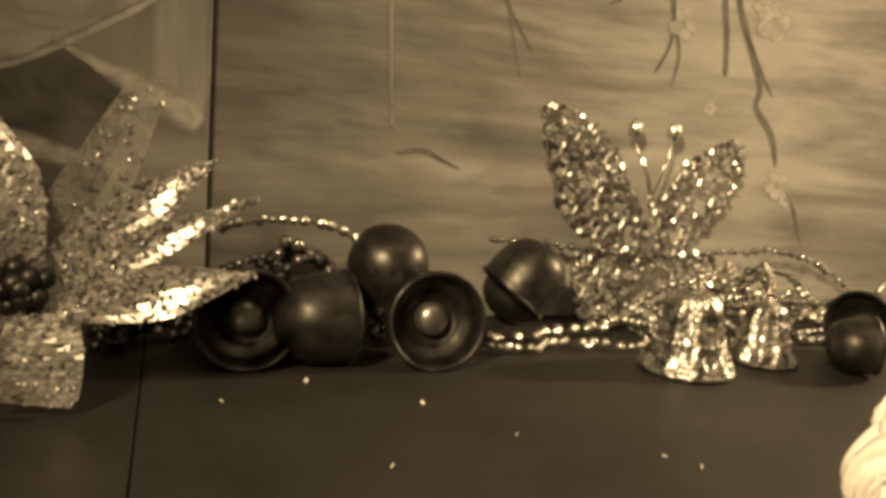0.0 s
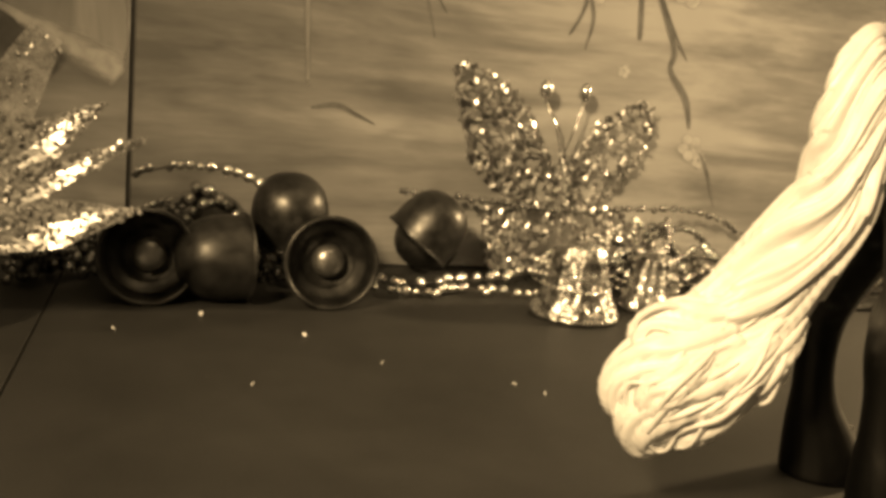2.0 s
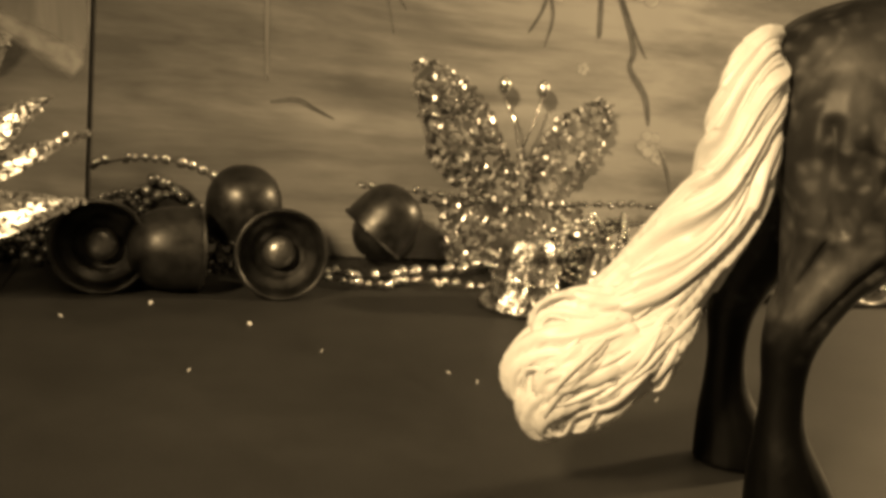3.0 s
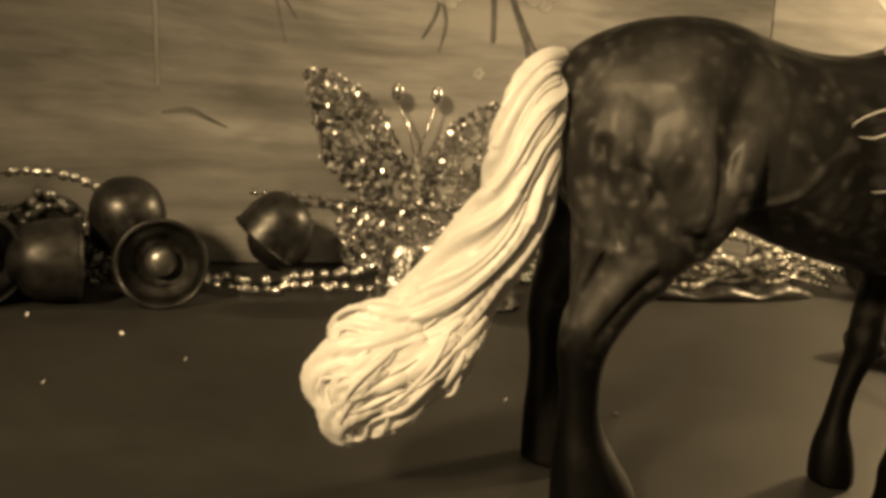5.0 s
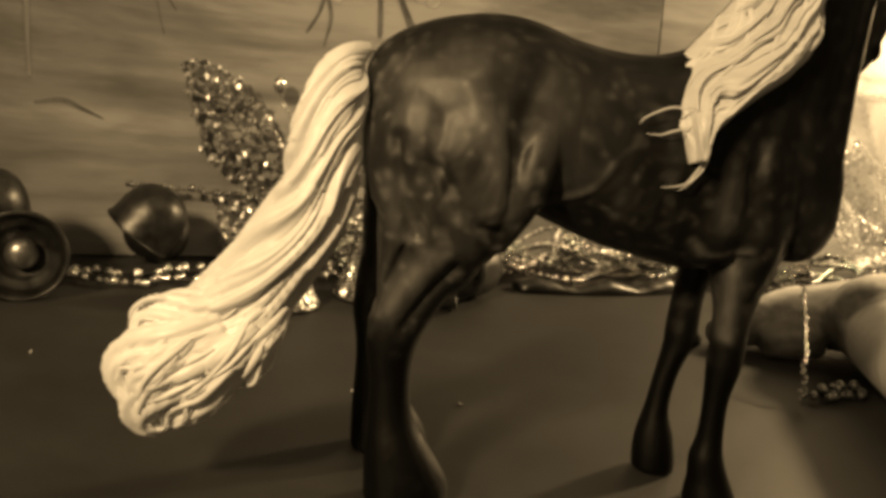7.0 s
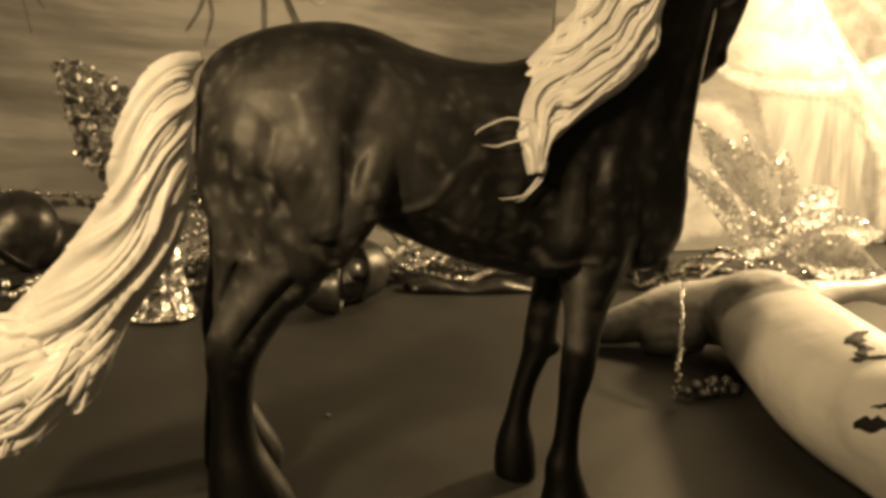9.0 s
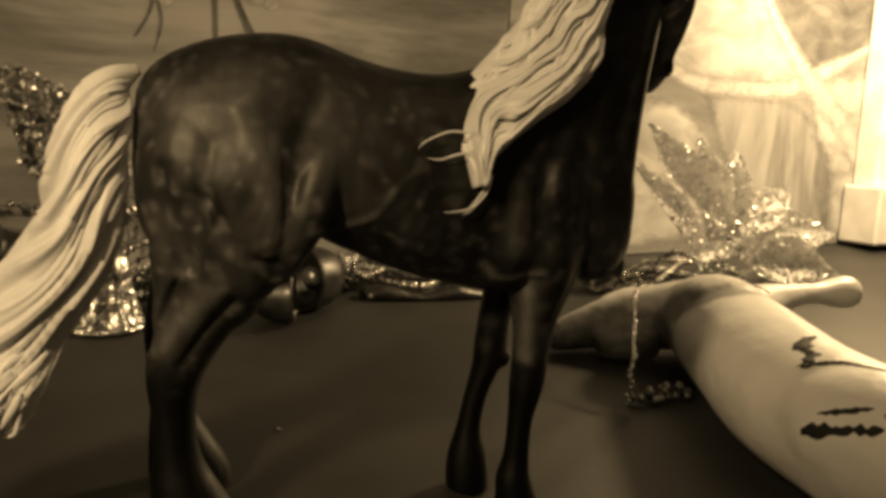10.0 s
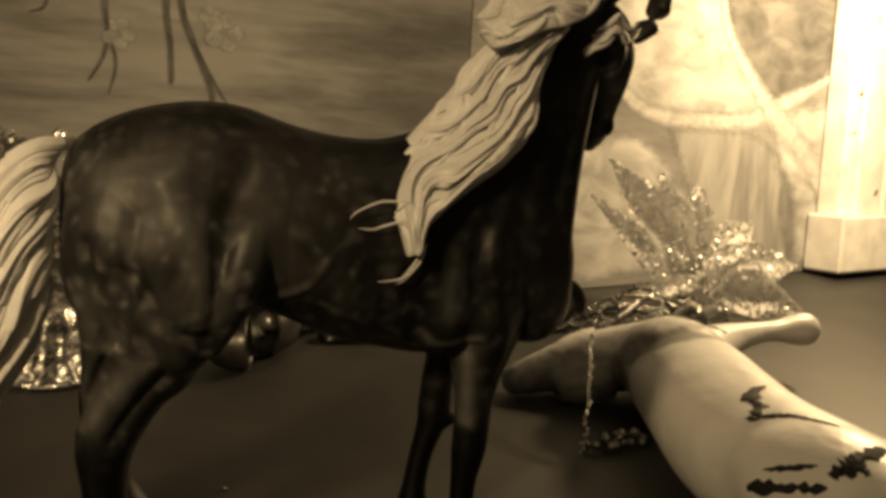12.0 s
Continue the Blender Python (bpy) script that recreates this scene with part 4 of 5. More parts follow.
def build_lying():
    body = [(0.735, -0.03, 0.040, 0.040, 0.045), (0.742, 0.05, 0.042, 0.042, 0.052), (0.750, 0.12, 0.043, 0.042, 0.054), (0.765, 0.185, 0.043, 0.041, 0.052), (0.800, 0.245, 0.042, 0.040, 0.050), (0.840, 0.305, 0.040, 0.038, 0.050), (0.875, 0.360, 0.036, 0.034, 0.046), (0.895, 0.395, 0.030, 0.020, 0.030)]

    def trunk(bm):
        path = spline(body, 5)
        rings = []
        for k, p in enumerate(path):
            d = Vector(path[min(k + 1, len(path) - 1)][:3]) - Vector(path[max(k - 1, 0)][:3])
            d.normalize()
            side = d.cross(Vector((0, 0, 1))).normalized()
            rings.append(ellipse_ring(p[:3], side * p[4], Vector((0, 0, 1)) * p[3], 24))
        ring_loft(bm, rings)

    def rod(rows):
        return lambda bm: tube(bm, [r[:3] for r in spline(rows, 4)], [r[3] for r in spline(rows, 4)], 14)

    me = joined([trunk,
                 rod([(0.885, 0.360, 0.040, 0.036), (0.846, 0.386, 0.033, 0.029), (0.812, 0.402, 0.027, 0.024), (0.780, 0.408, 0.020, 0.018), (0.756, 0.410, 0.015, 0.014), (0.742, 0.411, 0.013, 0.010)]),
                 rod([(0.822, 0.372, 0.018, 0.016), (0.798, 0.378, 0.016, 0.015), (0.776, 0.388, 0.012, 0.011)]),
                 rod([(0.752, 0.215, 0.034, 0.014), (0.733, 0.176, 0.030, 0.014), (0.719, 0.140, 0.026, 0.013), (0.715, 0.105, 0.022, 0.012), (0.720, 0.06, 0.018, 0.012)]),
                 rod([(0.812, 0.430, 0.032, 0.007), (0.835, 0.428, 0.042, 0.006), (0.848, 0.424, 0.050, 0.002)]),
                 rod([(0.89, 0.345, 0.042, 0.026), (0.935, 0.362, 0.047, 0.018), (0.99, 0.370, 0.050, 0.0115), (1.025, 0.371, 0.050, 0.0105), (1.050, 0.370, 0.050, 0.0150), (1.068, 0.369, 0.050, 0.0165), (1.076, 0.369, 0.050, 0.013)]),
                 lambda bm: ball(bm, (0.850, 0.335, 0.046), 1.0, 20, 14, 1.0, Matrix.Diagonal((0.050, 0.046, 0.036))), lambda bm: ball(bm, (0.742, 0.115, 0.050), 1.0, 20, 14, 1.0, Matrix.Diagonal((0.050, 0.070, 0.037)))], 0.0026, 22)
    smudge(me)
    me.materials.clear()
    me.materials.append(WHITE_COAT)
    me.materials.append(BLACK_PAINT)
    bm = bmesh.new()
    bm.from_mesh(me)
    tree = BVHTree.FromBMesh(bm)
    bm.free()
    rng = random.Random(11)
    for pts, width in MARKS:
        path = spline(pts, 7)
        add = bmesh.new()
        rows = []
        for k, p in enumerate(path):
            d = path[min(k + 1, len(path) - 1)] - path[max(k - 1, 0)]
            d = d / (np.linalg.norm(d) + 1e-9)
            wd = 0.8 * width * (0.45 + 0.9 * rng.random()) * (0.3 + 0.7 * math.sin(math.pi * (k + 0.5) / len(path)))
            near = tree.find_nearest(Vector(p))
            across = near[1].cross(Vector(d)).normalized()
            row = []
            for q in (-1, -0.5, 0, 0.5, 1):
                hit = tree.find_nearest(Vector(p) + across * (q * wd + rng.uniform(-0.3, 0.3) * width) + near[1] * 0.002)
                row.append(add.verts.new(hit[0] + hit[1] * (0.0007 if abs(q) < 1 else 0.0001)))
            rows.append(row)
        for a, b in zip(rows, rows[1:]):
            for k in range(4):
                quad = (a[k], a[k + 1], b[k + 1], b[k])
                if all(quad):
                    add.faces.new(quad)
        append_mesh(me, add, 1)
    for p in me.polygons:
        p.use_smooth = True
    ob = new("lying_figurine", me)
    tagged(ob, "white satin horse figurine with black marks lying on the board", "figurine")


build_lying()


# ---- bells, butterfly, flower, beads ----
def bell_mesh(parent, r, material):
    """An open cup bell, mouth towards local -z, with a lip and a clapper."""
    bm = bmesh.new()
    prof = [(0.0, 1.55), (0.22, 1.54), (0.45, 1.47), (0.66, 1.34), (0.82, 1.14), (0.92, 0.88), (0.965, 0.58), (0.965, 0.30), (0.97, 0.12), (1.0, 0.0), (0.985, -0.03), (0.95, -0.02), (0.90, 0.10), (0.84, 0.28), (0.80, 0.46), (0.66, 0.50), (0.60, 0.62), (0.44, 0.70), (0.0, 0.72)]
    lathe(bm, [(a * r, b * r) for a, b in prof], 40)
    part("cup", bm, material, parent)
    bm = bmesh.new()
    lathe(bm, [(0.0, 0.26 * r), (0.18 * r, 0.28 * r), (0.31 * r, 0.36 * r), (0.36 * r, 0.48 * r), (0.34 * r, 0.62 * r), (0.30 * r, 0.73 * r), (0.0, 0.74 * r)], 24)
    part("clapper", bm, CLAPPER, parent, "clapper in brighter metal for its highlight")
    bm = bmesh.new()
    lathe(bm, [(0.955 * r, 0.02 * r), (1.0 * r, 0.06 * r), (1.02 * r, 0.03 * r), (1.0 * r, -0.03 * r), (0.955 * r, 0.02 * r)], 40)
    part("rim", bm, material, parent)


def bell(place, aim, r, label):
    """aim: the way that the mouth faces."""
    q = Vector(aim).to_track_quat("-Z", "Y").to_matrix().to_4x4()
    ob = thing("bell", Matrix.Translation(place) @ q, label, "bell", "dark metal bells by the backdrop")
    bell_mesh(ob, r, BRONZE)
    return ob


bell((0.110, 0.575, 0.0325), (-0.10, -1, 0.06), 0.0325, "dark tarnished metal cup bell lying open on the board")
bell((0.176, 0.588, 0.0315), (0.95, 0.10, 0.02), 0.0310, "dark tarnished metal cup bell lying against another bell")
bell((0.2325, 0.565, 0.0335), (-0.06, -1, 0.10), 0.0330, "dark metal cup bell with a bright clapper lying open")
bell((0.212, 0.622, 0.045), (0.10, 0.45, -1), 0.0295, "dark metal bell heaped on top of the others")
bell((0.3205, 0.6445, 0.0345), (-0.62, 0.06, -0.76), 0.0300, "dark smooth metal bell tilted mouth down")
bell((0.584, 0.560, 0.0285), (-0.90, -0.42, 0.05), 0.0285, "dark metal cup bell lying beside the silvered bells")
bell((0.565, 0.525, 0.024), (0.9, -0.45, 0.10), 0.022, "small dark bell lying in shade under the horse")
bell((0.150, 0.640, 0.038), (-0.3, -0.8, 0.5), 0.034, "large dark metal bell behind the others")
# added to prop the tilted bell and fill the shadow behind it
bell((0.350, 0.688, 0.028), (0.7, 0.6, -0.1), 0.026, "added dark bell in the shaded spot behind the tilted bell")
bell((0.935, 0.575, 0.029), (-0.7, -0.7, 0.1), 0.027, "dark shiny bell lying among glass ornaments")


def silver_bell(place, r, label, turn=0.0):
    """A fluted glass bell that stands on its mouth, with a knob."""
    ob = thing("glass_bell", pose(*place, 0, 0, turn), label, "bell", "silvered bells")
    prof = [(0.93, 0.0), (1.0, 0.05), (0.96, 0.18), (0.80, 0.46), (0.67, 0.86), (0.61, 1.20), (0.53, 1.44), (0.34, 1.58), (0.15, 1.62), (0.0, 1.63)]
    bm = bmesh.new()
    n = 48
    rows = []
    for a, h in spline(prof, 2):
        ring = []
        for k in range(n):
            w = 1 + 0.075 * math.sin(9 * 2 * math.pi * k / n) * min(1, a * 1.5)
            ring.append(Vector((a * r * w * math.cos(2 * math.pi * k / n), a * r * w * math.sin(2 * math.pi * k / n), h * r * 1.12)))
        rows.append(ring)
    ring_loft(bm, rows)
    part("glass_body", bm, SILVERED, ob)
    bm = bmesh.new()
    lathe(bm, [(0.985 * r, 0.0), (1.06 * r, 0.03 * r), (1.06 * r, 0.09 * r), (0.99 * r, 0.13 * r)], 40)
    part("lip", bm, SILVERED, ob)
    bm = bmesh.new()
    lathe(bm, [(0.0, 1.80 * r), (0.15 * r, 1.82 * r), (0.17 * r, 1.88 * r), (0.10 * r, 1.94 * r), (0.0, 1.96 * r)], 18)
    part("knob", bm, SILVERED, ob)
    bm = bmesh.new()
    for k in range(40):
        a = 2 * math.pi * k / 40
        ball(bm, (0.77 * r * math.cos(a), 0.77 * r * math.sin(a), 0.70 * r), 0.05 * r, 6, 4)
    part("beaded_band", bm, BEAD, ob)


silver_bell((0.420, 0.552, 0.001), 0.0325, "mottled silvered glass bell standing on the board")
silver_bell((0.500, 0.568, 0.001), 0.0255, "smaller mottled silvered glass bell standing on the board", 20)


def lace(bm, poly, at, rng, step=0.0105, wire=0.0011, gem=0.0046):
    """Openwork of fine wire with sequins at its knots, over a flat outline; at() puts (x, z) in space."""
    xs, zs = [p[0] for p in poly], [p[1] for p in poly]
    pts = []
    j = 0
    z = min(zs)
    while z < max(zs):
        x = min(xs) + (step / 2 if j % 2 else 0)
        while x < max(xs):
            q = (x + rng.uniform(-0.3, 0.3) * step, z + rng.uniform(-0.3, 0.3) * step)
            if inside(q, poly):
                pts.append(q)
            x += step
        z += step * 0.87
        j += 1
    edge = [tuple(p) for p in spline(poly + poly[:1], 6)[:-1]]
    pts += [(x + rng.uniform(-1, 1) * 0.0018, z + rng.uniform(-1, 1) * 0.0018) for x, z in edge[::2]]
    for i, a in enumerate(pts):
        for b in pts[i + 1:]:
            if math.dist(a, b) < step * 1.22 and rng.random() < 0.8:
                tube(bm, [at(*a), at(*b)], [wire] * 2, 4)
    for a in pts:
        p = Vector(at(*a))
        flake(bm, p + Vector((0, -0.0012, 0)), gem * rng.uniform(0.6, 1.25), rng)
        if rng.random() < 0.5:
            flake(bm, p + Vector((rng.uniform(-1, 1) * step * 0.4, -0.002, rng.uniform(-1, 1) * step * 0.4)), gem * rng.uniform(0.5, 0.9), rng)


def build_butterfly():
    rng = random.Random(21)
    ob = thing("butterfly_ornament", pose(0, 0, 0), "silver glitter openwork butterfly leaning on the backdrop", "ornament")
    wings = [
        ([(0.362, 0.172), (0.372, 0.180), (0.400, 0.172), (0.425, 0.152), (0.445, 0.125), (0.466, 0.085), (0.462, 0.060), (0.430, 0.066), (0.398, 0.086), (0.378, 0.118)], 0.704, -0.05),
        ([(0.478, 0.068), (0.486, 0.105), (0.500, 0.132), (0.522, 0.150), (0.548, 0.160), (0.560, 0.150), (0.556, 0.122), (0.540, 0.092), (0.512, 0.066)], 0.702, 0.05),
        ([(0.462, 0.058), (0.452, 0.036), (0.436, 0.014), (0.416, 0.004), (0.402, 0.010), (0.396, 0.036), (0.400, 0.060), (0.428, 0.066)], 0.690, -0.05),
        ([(0.478, 0.060), (0.490, 0.034), (0.510, 0.012), (0.532, 0.010), (0.540, 0.036), (0.534, 0.058), (0.508, 0.064)], 0.692, 0.05),
    ]
    for poly, y, bend in wings:
        bm = bmesh.new()
        lace(bm, poly, lambda x, z, y=y, bend=bend: (x, y - bend * abs(x - 0.47) * 4 * abs(x - 0.47) - 0.10 * (0.06 - z) * (z < 0.06) , z), rng)
        rim = bmesh.new()
        loop = spline(poly + poly[:1], 6)
        tube(rim, [(p[0], y - bend * 4 * (p[0] - 0.47) ** 2 - 0.10 * (0.06 - p[1]) * (p[1] < 0.06), p[1]) for p in loop], [0.0009] * len(loop), 6)
        wing = part("wing", rim, GLITTER, ob)
        tagged(part("lacework", bm, GLITTER, wing, smooth=False), kind="stuff")
    bm = bmesh.new()
    tube(bm, [(0.468, 0.698, 0.110), (0.470, 0.692, 0.095), (0.471, 0.690, 0.070), (0.470, 0.688, 0.045), (0.468, 0.688, 0.028)], [0.001, 0.003, 0.004, 0.003, 0.001], 10)
    for k in range(90):
        a = rng.uniform(0, 6.28)
        flake(bm, (0.470 + 0.006 * math.cos(a), 0.690 + 0.006 * math.sin(a), rng.uniform(0.03, 0.11)), 0.0022, rng)
    part("body", bm, GLITTER, ob, smooth=False)
    for x in (0.447, 0.486):
        bm = bmesh.new()
        tube(bm, [(0.469, 0.696, 0.105), ((0.469 + x) / 2 + 0.002, 0.697, 0.135), (x, 0.699, 0.158)], [0.0009] * 3, 5)
        ball(bm, (x, 0.699, 0.166), 0.0062, 10, 7, 1.5)
        part("antenna", bm, SEQUIN, ob)


build_butterfly()


def petal(parent, base, tip, width, rng, material, cup=0.25, facing=(0, -1, 0.25), grain=1.0, thick=0.0008, ends=(0.45, 0.45, 0.0), bare=0.22, sparkle=None):
    """A leaf-shaped petal with a midrib fold, sprinkled with sequins on its face."""
    base, tip = Vector(base), Vector(tip)
    d = tip - base
    f = Vector(facing).normalized()
    side = d.cross(f).normalized()
    up = side.cross(d).normalized()
    if up.dot(f) < 0:
        up = -up
    rows_a, n, m = [], 14, 6

    def spot(t, q):
        root, peak, end = ends
        w = width * (root + (1 - root) * math.sin(1.571 * t / peak) if t < peak else 1 - (1 - end) * ((t - peak) / (1 - peak)) ** 1.15)
        p = base + d * t + side * (q * w * 0.5)
        return p + up * (cup * width * (abs(q) ** 1.5) * 0.5 + d.length * 0.07 * math.sin(math.pi * t) + 0.04 * width * math.sin(9 * t + 3 * q))

    bm = bmesh.new()
    front = [[bm.verts.new(spot(j / n, -1 + 2 * k / m) + up * thick) for k in range(m + 1)] for j in range(n + 1)]
    back = [[bm.verts.new(spot(j / n, -1 + 2 * k / m) - up * thick) for k in range(m + 1)] for j in range(n + 1)]
    for j in range(n):
        for k in range(m):
            bm.faces.new((front[j][k], front[j][k + 1], front[j + 1][k + 1], front[j + 1][k]))
            bm.faces.new((back[j][k], back[j + 1][k], back[j + 1][k + 1], back[j][k + 1]))
        for k in (0, m):
            bm.faces.new((front[j][k], front[j + 1][k], back[j + 1][k], back[j][k]))
    for k in range(m):
        for j in (0, n):
            bm.faces.new((front[j][k], front[j][k + 1], back[j][k + 1], back[j][k]))
    leaf = part("petal", bm, material, parent, smooth=False)
    bm = bmesh.new()
    rows = max(10, int(d.length / 0.0052))
    for a in range(rows):
        for b in range(9):
            if rng.random() < bare:
                continue
            t = (a + 0.5 + rng.uniform(-0.7, 0.7)) / rows
            p = spot(min(0.99, max(0.03, t)), max(-0.97, min(0.97, -0.96 + 1.92 * (b + 0.5 * (a % 2) + rng.uniform(-0.4, 0.4)) / 8.5)))
            flake(bm, p + up * (thick + 0.0006), rng.uniform(0.0014, 0.0030) * grain, rng)
    tagged(part("sequin_coat", bm, sparkle or material, leaf, smooth=False), kind="stuff")
    return leaf


def build_flowers():
    rng = random.Random(8)
    ob = thing("glitter_flower", pose(0, 0, 0), "champagne glitter fabric poinsettia with bead centre", "artificial flower")
    c = (-0.012, 0.535, 0.066)
    for base, tip, w, ends in (((0.004, 0.530, 0.078), (0.0834, 0.524, 0.1355), 0.029, (0.5, 0.5, 0.0)), ((0.006, 0.526, 0.068), (0.1055, 0.514, 0.1175), 0.019, (0.6, 0.45, 0.0)), ((0.006, 0.520, 0.054), (0.1034, 0.503, 0.0772), 0.028, (0.5, 0.55, 0.0)),
                               ((0.000, 0.522, 0.054), (-0.006, 0.506, 0.0075), 0.044, (0.7, 0.85, 0.85)), ((-0.012, 0.53, 0.070), (-0.09, 0.52, 0.13), 0.035, (0.5, 0.5, 0.0)), ((-0.012, 0.53, 0.060), (-0.10, 0.50, 0.03), 0.035, (0.5, 0.5, 0.0)), ((-0.010, 0.53, 0.075), (-0.035, 0.55, 0.16), 0.035, (0.5, 0.5, 0.0))):
        petal(ob, base, tip, w, rng, GLITTER_PETAL, 0.10, (0.1, -1, 0.2), 0.9, ends=ends, bare=0.15)
    petal(ob, (-0.004, 0.545, 0.074), (0.048, 0.560, 0.172), 0.036, rng, SHEER, 0.20, (0.3, -1, 0.1), 0.8, ends=(0.8, 0.4, 0.55), bare=0.72, sparkle=SEQUIN)
    # low petal in dark glitter: shade under the others put into its colour
    petal(ob, (0.010, 0.545, 0.050), (0.074, 0.545, 0.056), 0.022, rng, DARK_BEAD, 0.10, (0.1, -1, 0.2), 0.9, bare=0.5)
    for k in range(11):
        a = 2.4 * k
        bm = bmesh.new()
        ball(bm, (c[0] + 0.0042 * math.sqrt(k) * math.cos(a), c[1] - 0.022 + 0.0008 * k, c[2] + 0.0042 * math.sqrt(k) * math.sin(a)), 0.0056, 12, 8)
        part("bead", bm, BRONZE, ob)
    bm = bmesh.new()
    tube(bm, [(0.0, 0.540, 0.070), (-0.02, 0.575, 0.03), (-0.05, 0.60, 0.004)], [0.003] * 3, 8)
    part("stem", bm, EDGE, ob)
    ob = thing("glitter_flower", pose(0, 0, 0), "bright silver glitter poinsettia lying before the pale panel", "artificial flower")
    c = (1.175, 0.625, 0.055)
    for base, tip, w, ends in (((1.120, 0.600, 0.035), (0.998, 0.620, 0.140), 0.034, (0.5, 0.5, 0.0)), ((1.150, 0.610, 0.040), (1.030, 0.632, 0.180), 0.066, (0.5, 0.55, 0.0)), ((1.155, 0.612, 0.045), (1.125, 0.640, 0.165), 0.055, (0.6, 0.55, 0.15)), ((1.160, 0.612, 0.045), (1.192, 0.636, 0.152), 0.050, (0.6, 0.6, 0.25)),
                               ((1.165, 0.600, 0.055), (1.375, 0.610, 0.048), 0.062, (0.5, 0.45, 0.0)), ((1.170, 0.585, 0.040), (1.275, 0.520, 0.016), 0.060, (0.5, 0.5, 0.05)), ((1.170, 0.590, 0.040), (1.055, 0.596, 0.026), 0.024, (0.6, 0.5, 0.0)), ((1.170, 0.600, 0.06), (1.290, 0.625, 0.105), 0.050, (0.5, 0.5, 0.1))):
        petal(ob, base, tip, w, rng, ORGANZA, 0.22, (-0.35, -1, 0.45), 1.35, ends=ends, bare=0.42, sparkle=PALE_SEQUIN)
    for k in range(9):
        bm = bmesh.new()
        ball(bm, (c[0] + 0.005 * math.sqrt(k) * math.cos(2.4 * k), c[1] - 0.024, c[2] + 0.005 * math.sqrt(k) * math.sin(2.4 * k)), 0.006, 12, 8)
        part("bead", bm, SEQUIN, ob)


build_flowers()


def strand(points, r, material, label, seed, gap=2.15, single=False):
    """A string of beads along a path."""
    rng = random.Random(seed)
    path = [Vector(p) for p in spline(points, 12)]
    ob = thing("bead_garland", pose(0, 0, 0), label, "garland", "bead strings along the backdrop")
    bm = bmesh.new()
    tube(bm, path, [r * 0.22] * len(path), 5)
    part("thread", bm, EDGE, ob)
    bm = bmesh.new()
    if single:
        ball(bm, (0, 0, 0), r, 10, 7)
        round_bead = mesh_from(bm, "bead")
        round_bead.materials.append(material)
    left = 0.0
    for a, b in zip(path, path[1:]):
        length = (b - a).length
        while left < length:
            k = rng.uniform(0.8, 1.2)
            if single:
                bead = new("bead", round_bead)
                bead.parent, bead.scale = ob, (k, k, k)
                bead.location = a.lerp(b, left / length) + Vector((rng.uniform(-1, 1), rng.uniform(-1, 1), rng.uniform(-0.1, 0.5))) * r * 1.15
            else:
                ball(bm, a.lerp(b, left / length), r * k, 8, 6)
            left += r * gap * k
        left -= length
    if not single:
        tagged(part("beading", bm, material, ob), kind="stuff")


SILVER, SMOKY = "string of silver beads trailing over the bells", "string of smoky dark beads trailing along the board"
strand([(0.10, 0.66, 0.075), (0.135, 0.635, 0.088), (0.165, 0.628, 0.086), (0.19, 0.622, 0.075), (0.205, 0.610, 0.050), (0.225, 0.612, 0.030), (0.25, 0.62, 0.008), (0.29, 0.605, 0.005), (0.315, 0.598, 0.005), (0.345, 0.612, 0.004), (0.39, 0.600, 0.004), (0.44, 0.605, 0.004)], 0.0036, BEAD, SILVER, 1, single=True)
strand([(0.26, 0.63, 0.006), (0.30, 0.625, 0.005), (0.335, 0.628, 0.005), (0.37, 0.635, 0.006), (0.40, 0.64, 0.008), (0.43, 0.65, 0.010)], 0.0042, BEAD, SILVER, 2, single=True)
strand([(0.315, 0.68, 0.070), (0.36, 0.69, 0.066), (0.40, 0.686, 0.064), (0.45, 0.678, 0.060), (0.50, 0.672, 0.062), (0.55, 0.675, 0.066), (0.60, 0.68, 0.066), (0.65, 0.685, 0.055), (0.69, 0.68, 0.030), (0.71, 0.66, 0.006)], 0.0030, DARK_BEAD, SMOKY, 3, 2.6, True)


def heap(x0, x1, y0, y1, top, count, seed, kinds=(BEAD, DARK_BEAD, GLITTER, SEQUIN)):
    rng = random.Random(seed)
    for k in range(count):
        n = 7
        x = sorted(rng.uniform(x0, x1) for _ in range(n))
        if k % 2:
            x = x[::-1]
        pts = [(a, rng.uniform(y0, y1), 0.006 + rng.random() ** 1.6 * top * math.sin(math.pi * min(0.95, max(0.12, (a - x0) / (x1 - x0))))) for a in x]
        strand(pts, rng.choice((0.0026, 0.0034, 0.0042)), rng.choice(kinds), "heaped string of mixed silver and smoky beads", seed * 50 + k)


# dark garland, with black strings added for the shadow behind the bells
heap(0.02, 0.24, 0.610, 0.685, 0.070, 11, 9, (DARK_BEAD, DARK_BEAD, EDGE))
heap(0.42, 0.66, 0.60, 0.68, 0.060, 12, 4)
heap(0.62, 0.98, 0.59, 0.68, 0.050, 12, 6)
heap(0.90, 1.22, 0.52, 0.61, 0.035, 8, 13, (DARK_BEAD, DARK_BEAD, BEAD))
strand([(0.79, 0.370, 0.062), (0.765, 0.340, 0.050), (0.735, 0.305, 0.025), (0.719, 0.288, 0.004)], 0.0014, SEQUIN, "fine bead chain hanging from the lying figure", 71, single=True)
strand([(0.735, 0.297, 0.004), (0.75, 0.290, 0.004), (0.765, 0.296, 0.005), (0.775, 0.290, 0.004), (0.785, 0.300, 0.004), (0.77, 0.306, 0.005), (0.755, 0.302, 0.004), (0.765, 0.295, 0.010), (0.78, 0.297, 0.010)], 0.0034, DARK_BEAD, "small coil of bright beads on the board", 72, single=True)


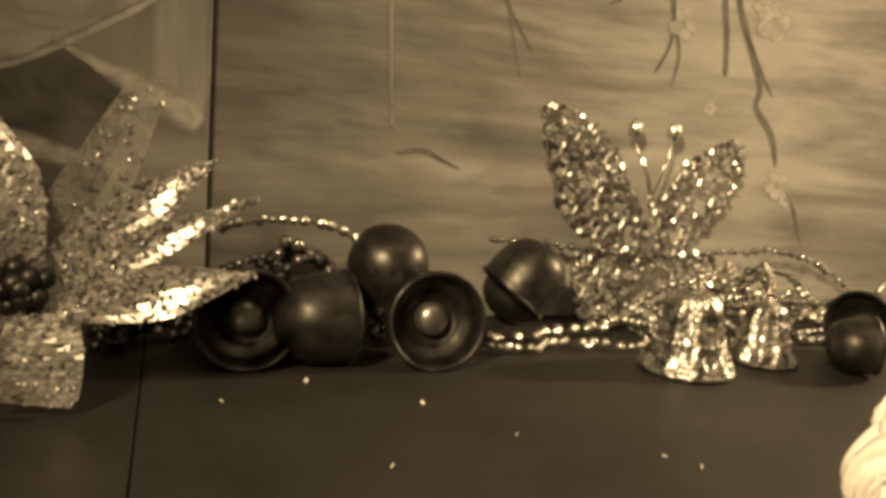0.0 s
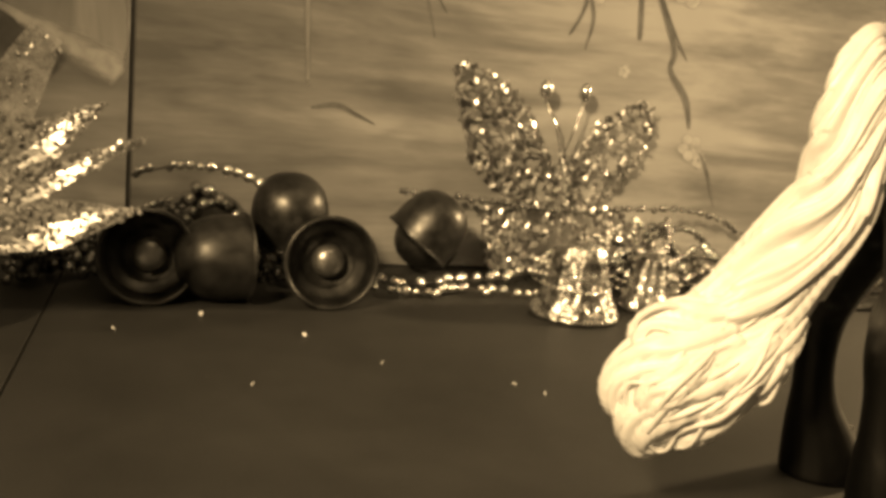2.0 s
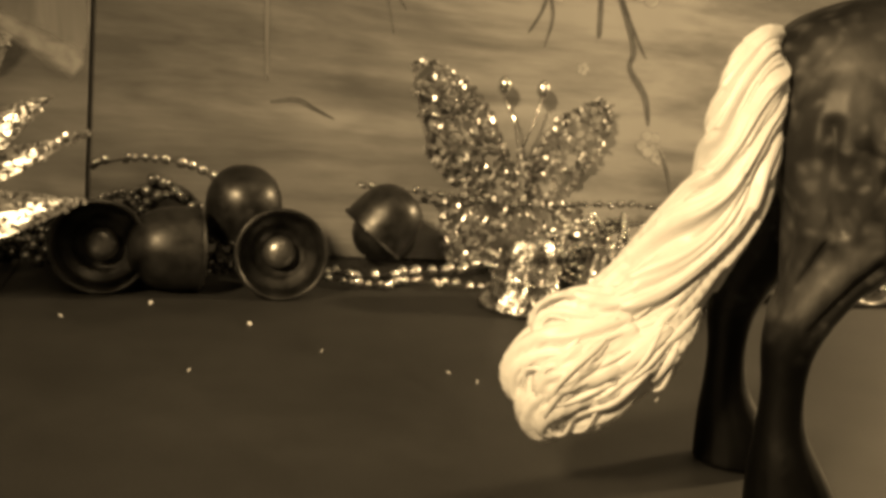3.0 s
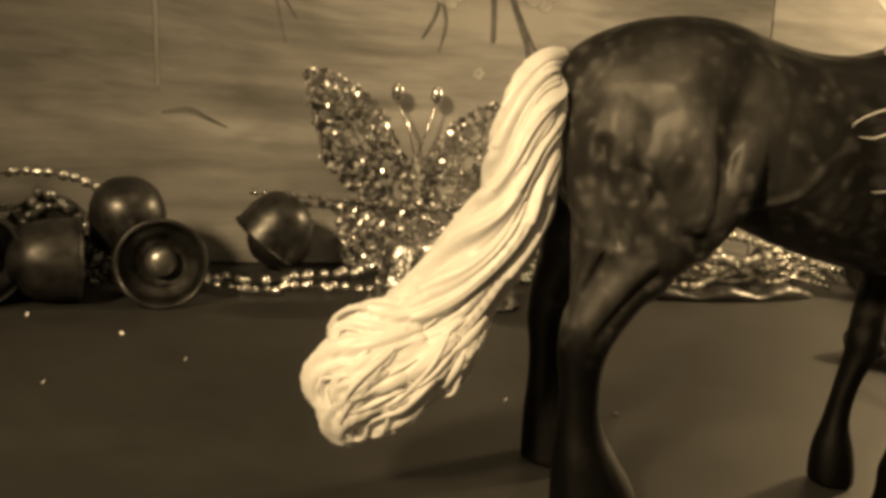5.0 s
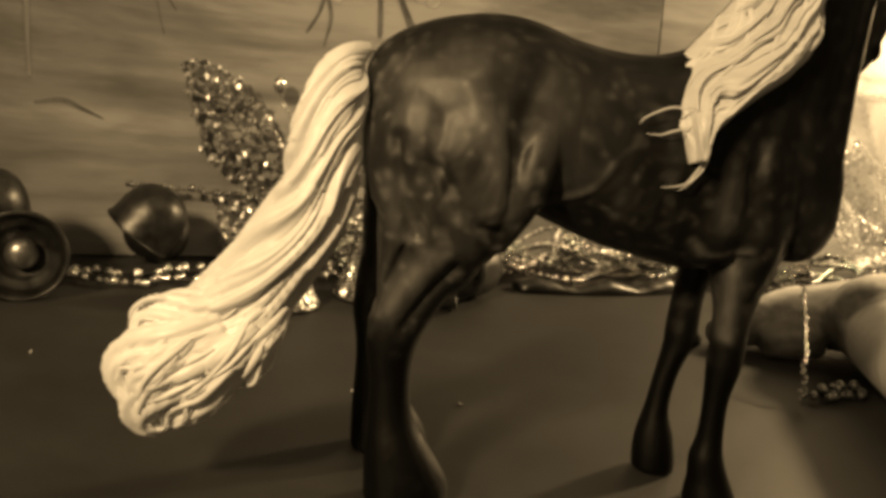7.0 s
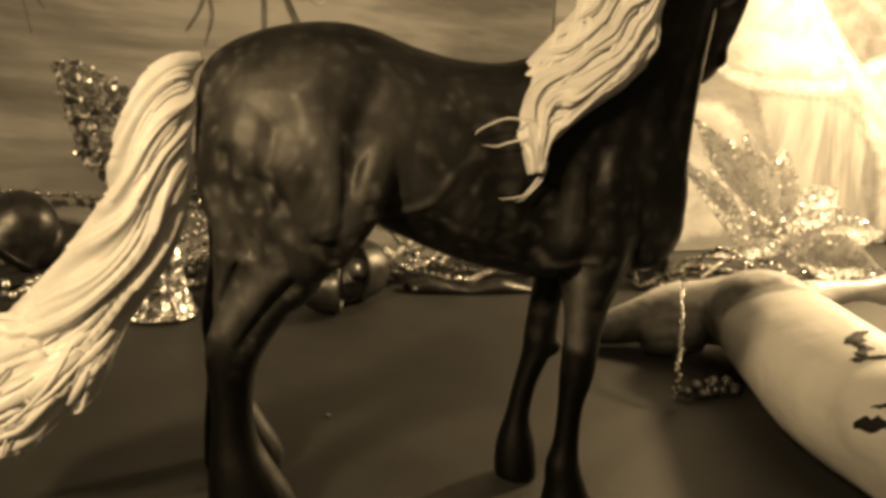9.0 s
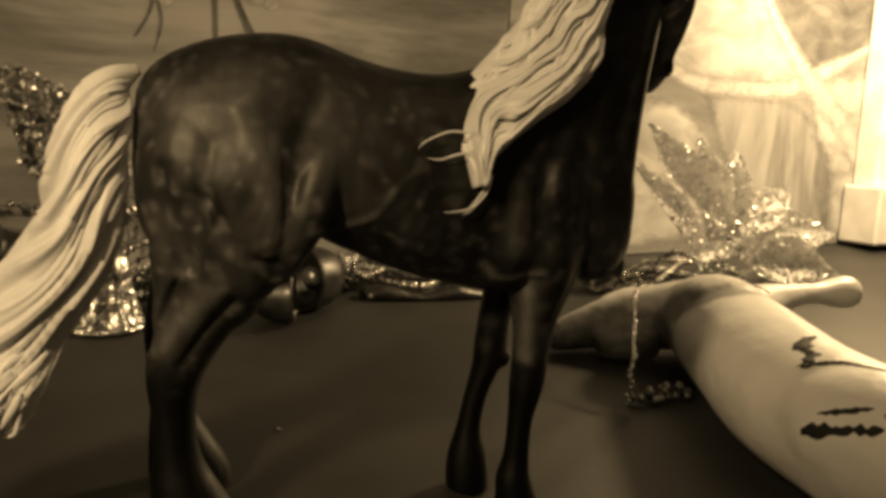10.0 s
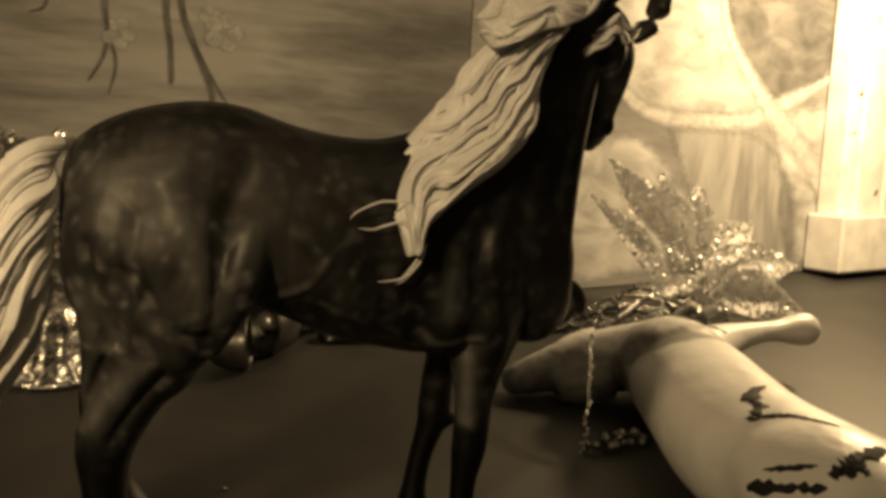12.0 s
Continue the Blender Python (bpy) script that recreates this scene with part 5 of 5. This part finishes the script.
def build_ribbon():
    """A dark crinkled ribbon lying along the board before the bead heap."""
    rng = random.Random(31)
    bm = bmesh.new()
    rows = []
    for k in range(40):
        t = k / 39
        x, y = 0.66 + 0.20 * t, 0.585 - 0.012 * math.sin(3 * t)
        h = 0.010 + 0.004 * math.sin(17 * t) + rng.uniform(-0.001, 0.001)
        rows.append([Vector((x, y - 0.010, 0.001)), Vector((x, y - 0.011, h * 0.6)), Vector((x, y - 0.004, h)), Vector((x, y + 0.006, h * 0.9)), Vector((x, y + 0.012, 0.001))])
    ring_loft(bm, rows)
    tagged(part("ribbon", bm, BRONZE), "dark crinkled metallic ribbon lying along the board", "ribbon")


build_ribbon()


def build_post():
    """A whitewashed board upright on a low plinth."""
    rng = random.Random(3)
    ob = thing("white_post", pose(0.888, WALL_Y, 0, -4.8, 0, 4.5) @ pose(0.845, -0.0215, 0), "whitewashed weathered wooden post on a low plinth", "post")
    for k in range(4):
        bm = bmesh.new()
        box(bm, -0.09 + 0.046 * k, -0.0446 + 0.046 * k, -0.02 - 0.003 * (k % 2), 0.02, 0.10, 0.75, 0.003)
        part("plank", bm, WHITE_WOOD, ob, smooth=False)
    bm = bmesh.new()
    box(bm, -0.115, 0.115, -0.045, 0.02, 0.006, 0.10, 0.004)
    part("plinth", bm, WHITE_WOOD, ob, smooth=False)
    for x, z, a, b in ((-0.060, 0.300, 0.006, 0.005), (-0.07, 0.235, 0.003, 0.003), (0.02, 0.14, 0.006, 0.004), (-0.03, 0.42, 0.004, 0.006), (0.03, 0.30, 0.004, 0.007)):
        bm = bmesh.new()
        ball(bm, (x, -0.0235, z), 1.0, 12, 8, 1.0, Matrix.Diagonal((a, 0.0012, b)))
        part("knot", bm, KNOT, ob)


build_post()


def build_specks():
    rng = random.Random(12)
    bm = bmesh.new()
    for x, y in ((0.144, 0.551), (0.308, 0.410), (0.320, 0.394), (0.204, 0.505), (0.16, 0.42), (0.09, 0.52), (0.24, 0.45), (0.42, 0.36), (0.48, 0.33)):
        flake(bm, (x, y, 0.0012), 0.0018, rng)
    tagged(part("glitter_specks", bm, WHITE_WOOD, smooth=False), "stray flakes of glitter scattered on the board", "glitter", kind="stuff")


build_specks()


def build_bauble(place, r):
    """A clear glass ball with a metal cap."""
    ob = thing("glass_bauble", pose(*place), "clear glass bauble with a silver cap lying on the board", "ornament", "glass baubles")
    bm = bmesh.new()
    ball(bm, (0, 0, r), r, 28, 18)
    part("globe", bm, GLASS, ob)
    bm = bmesh.new()
    lathe(bm, [(0.0, 2.12 * r), (0.16 * r, 2.10 * r), (0.20 * r, 2.0 * r), (0.20 * r, 1.93 * r), (0.0, 1.92 * r)], 16)
    part("cap", bm, SEQUIN, ob)


build_bauble((1.045, 0.490, 0.0005), 0.021)
build_bauble((1.100, 0.505, 0.0005), 0.018)
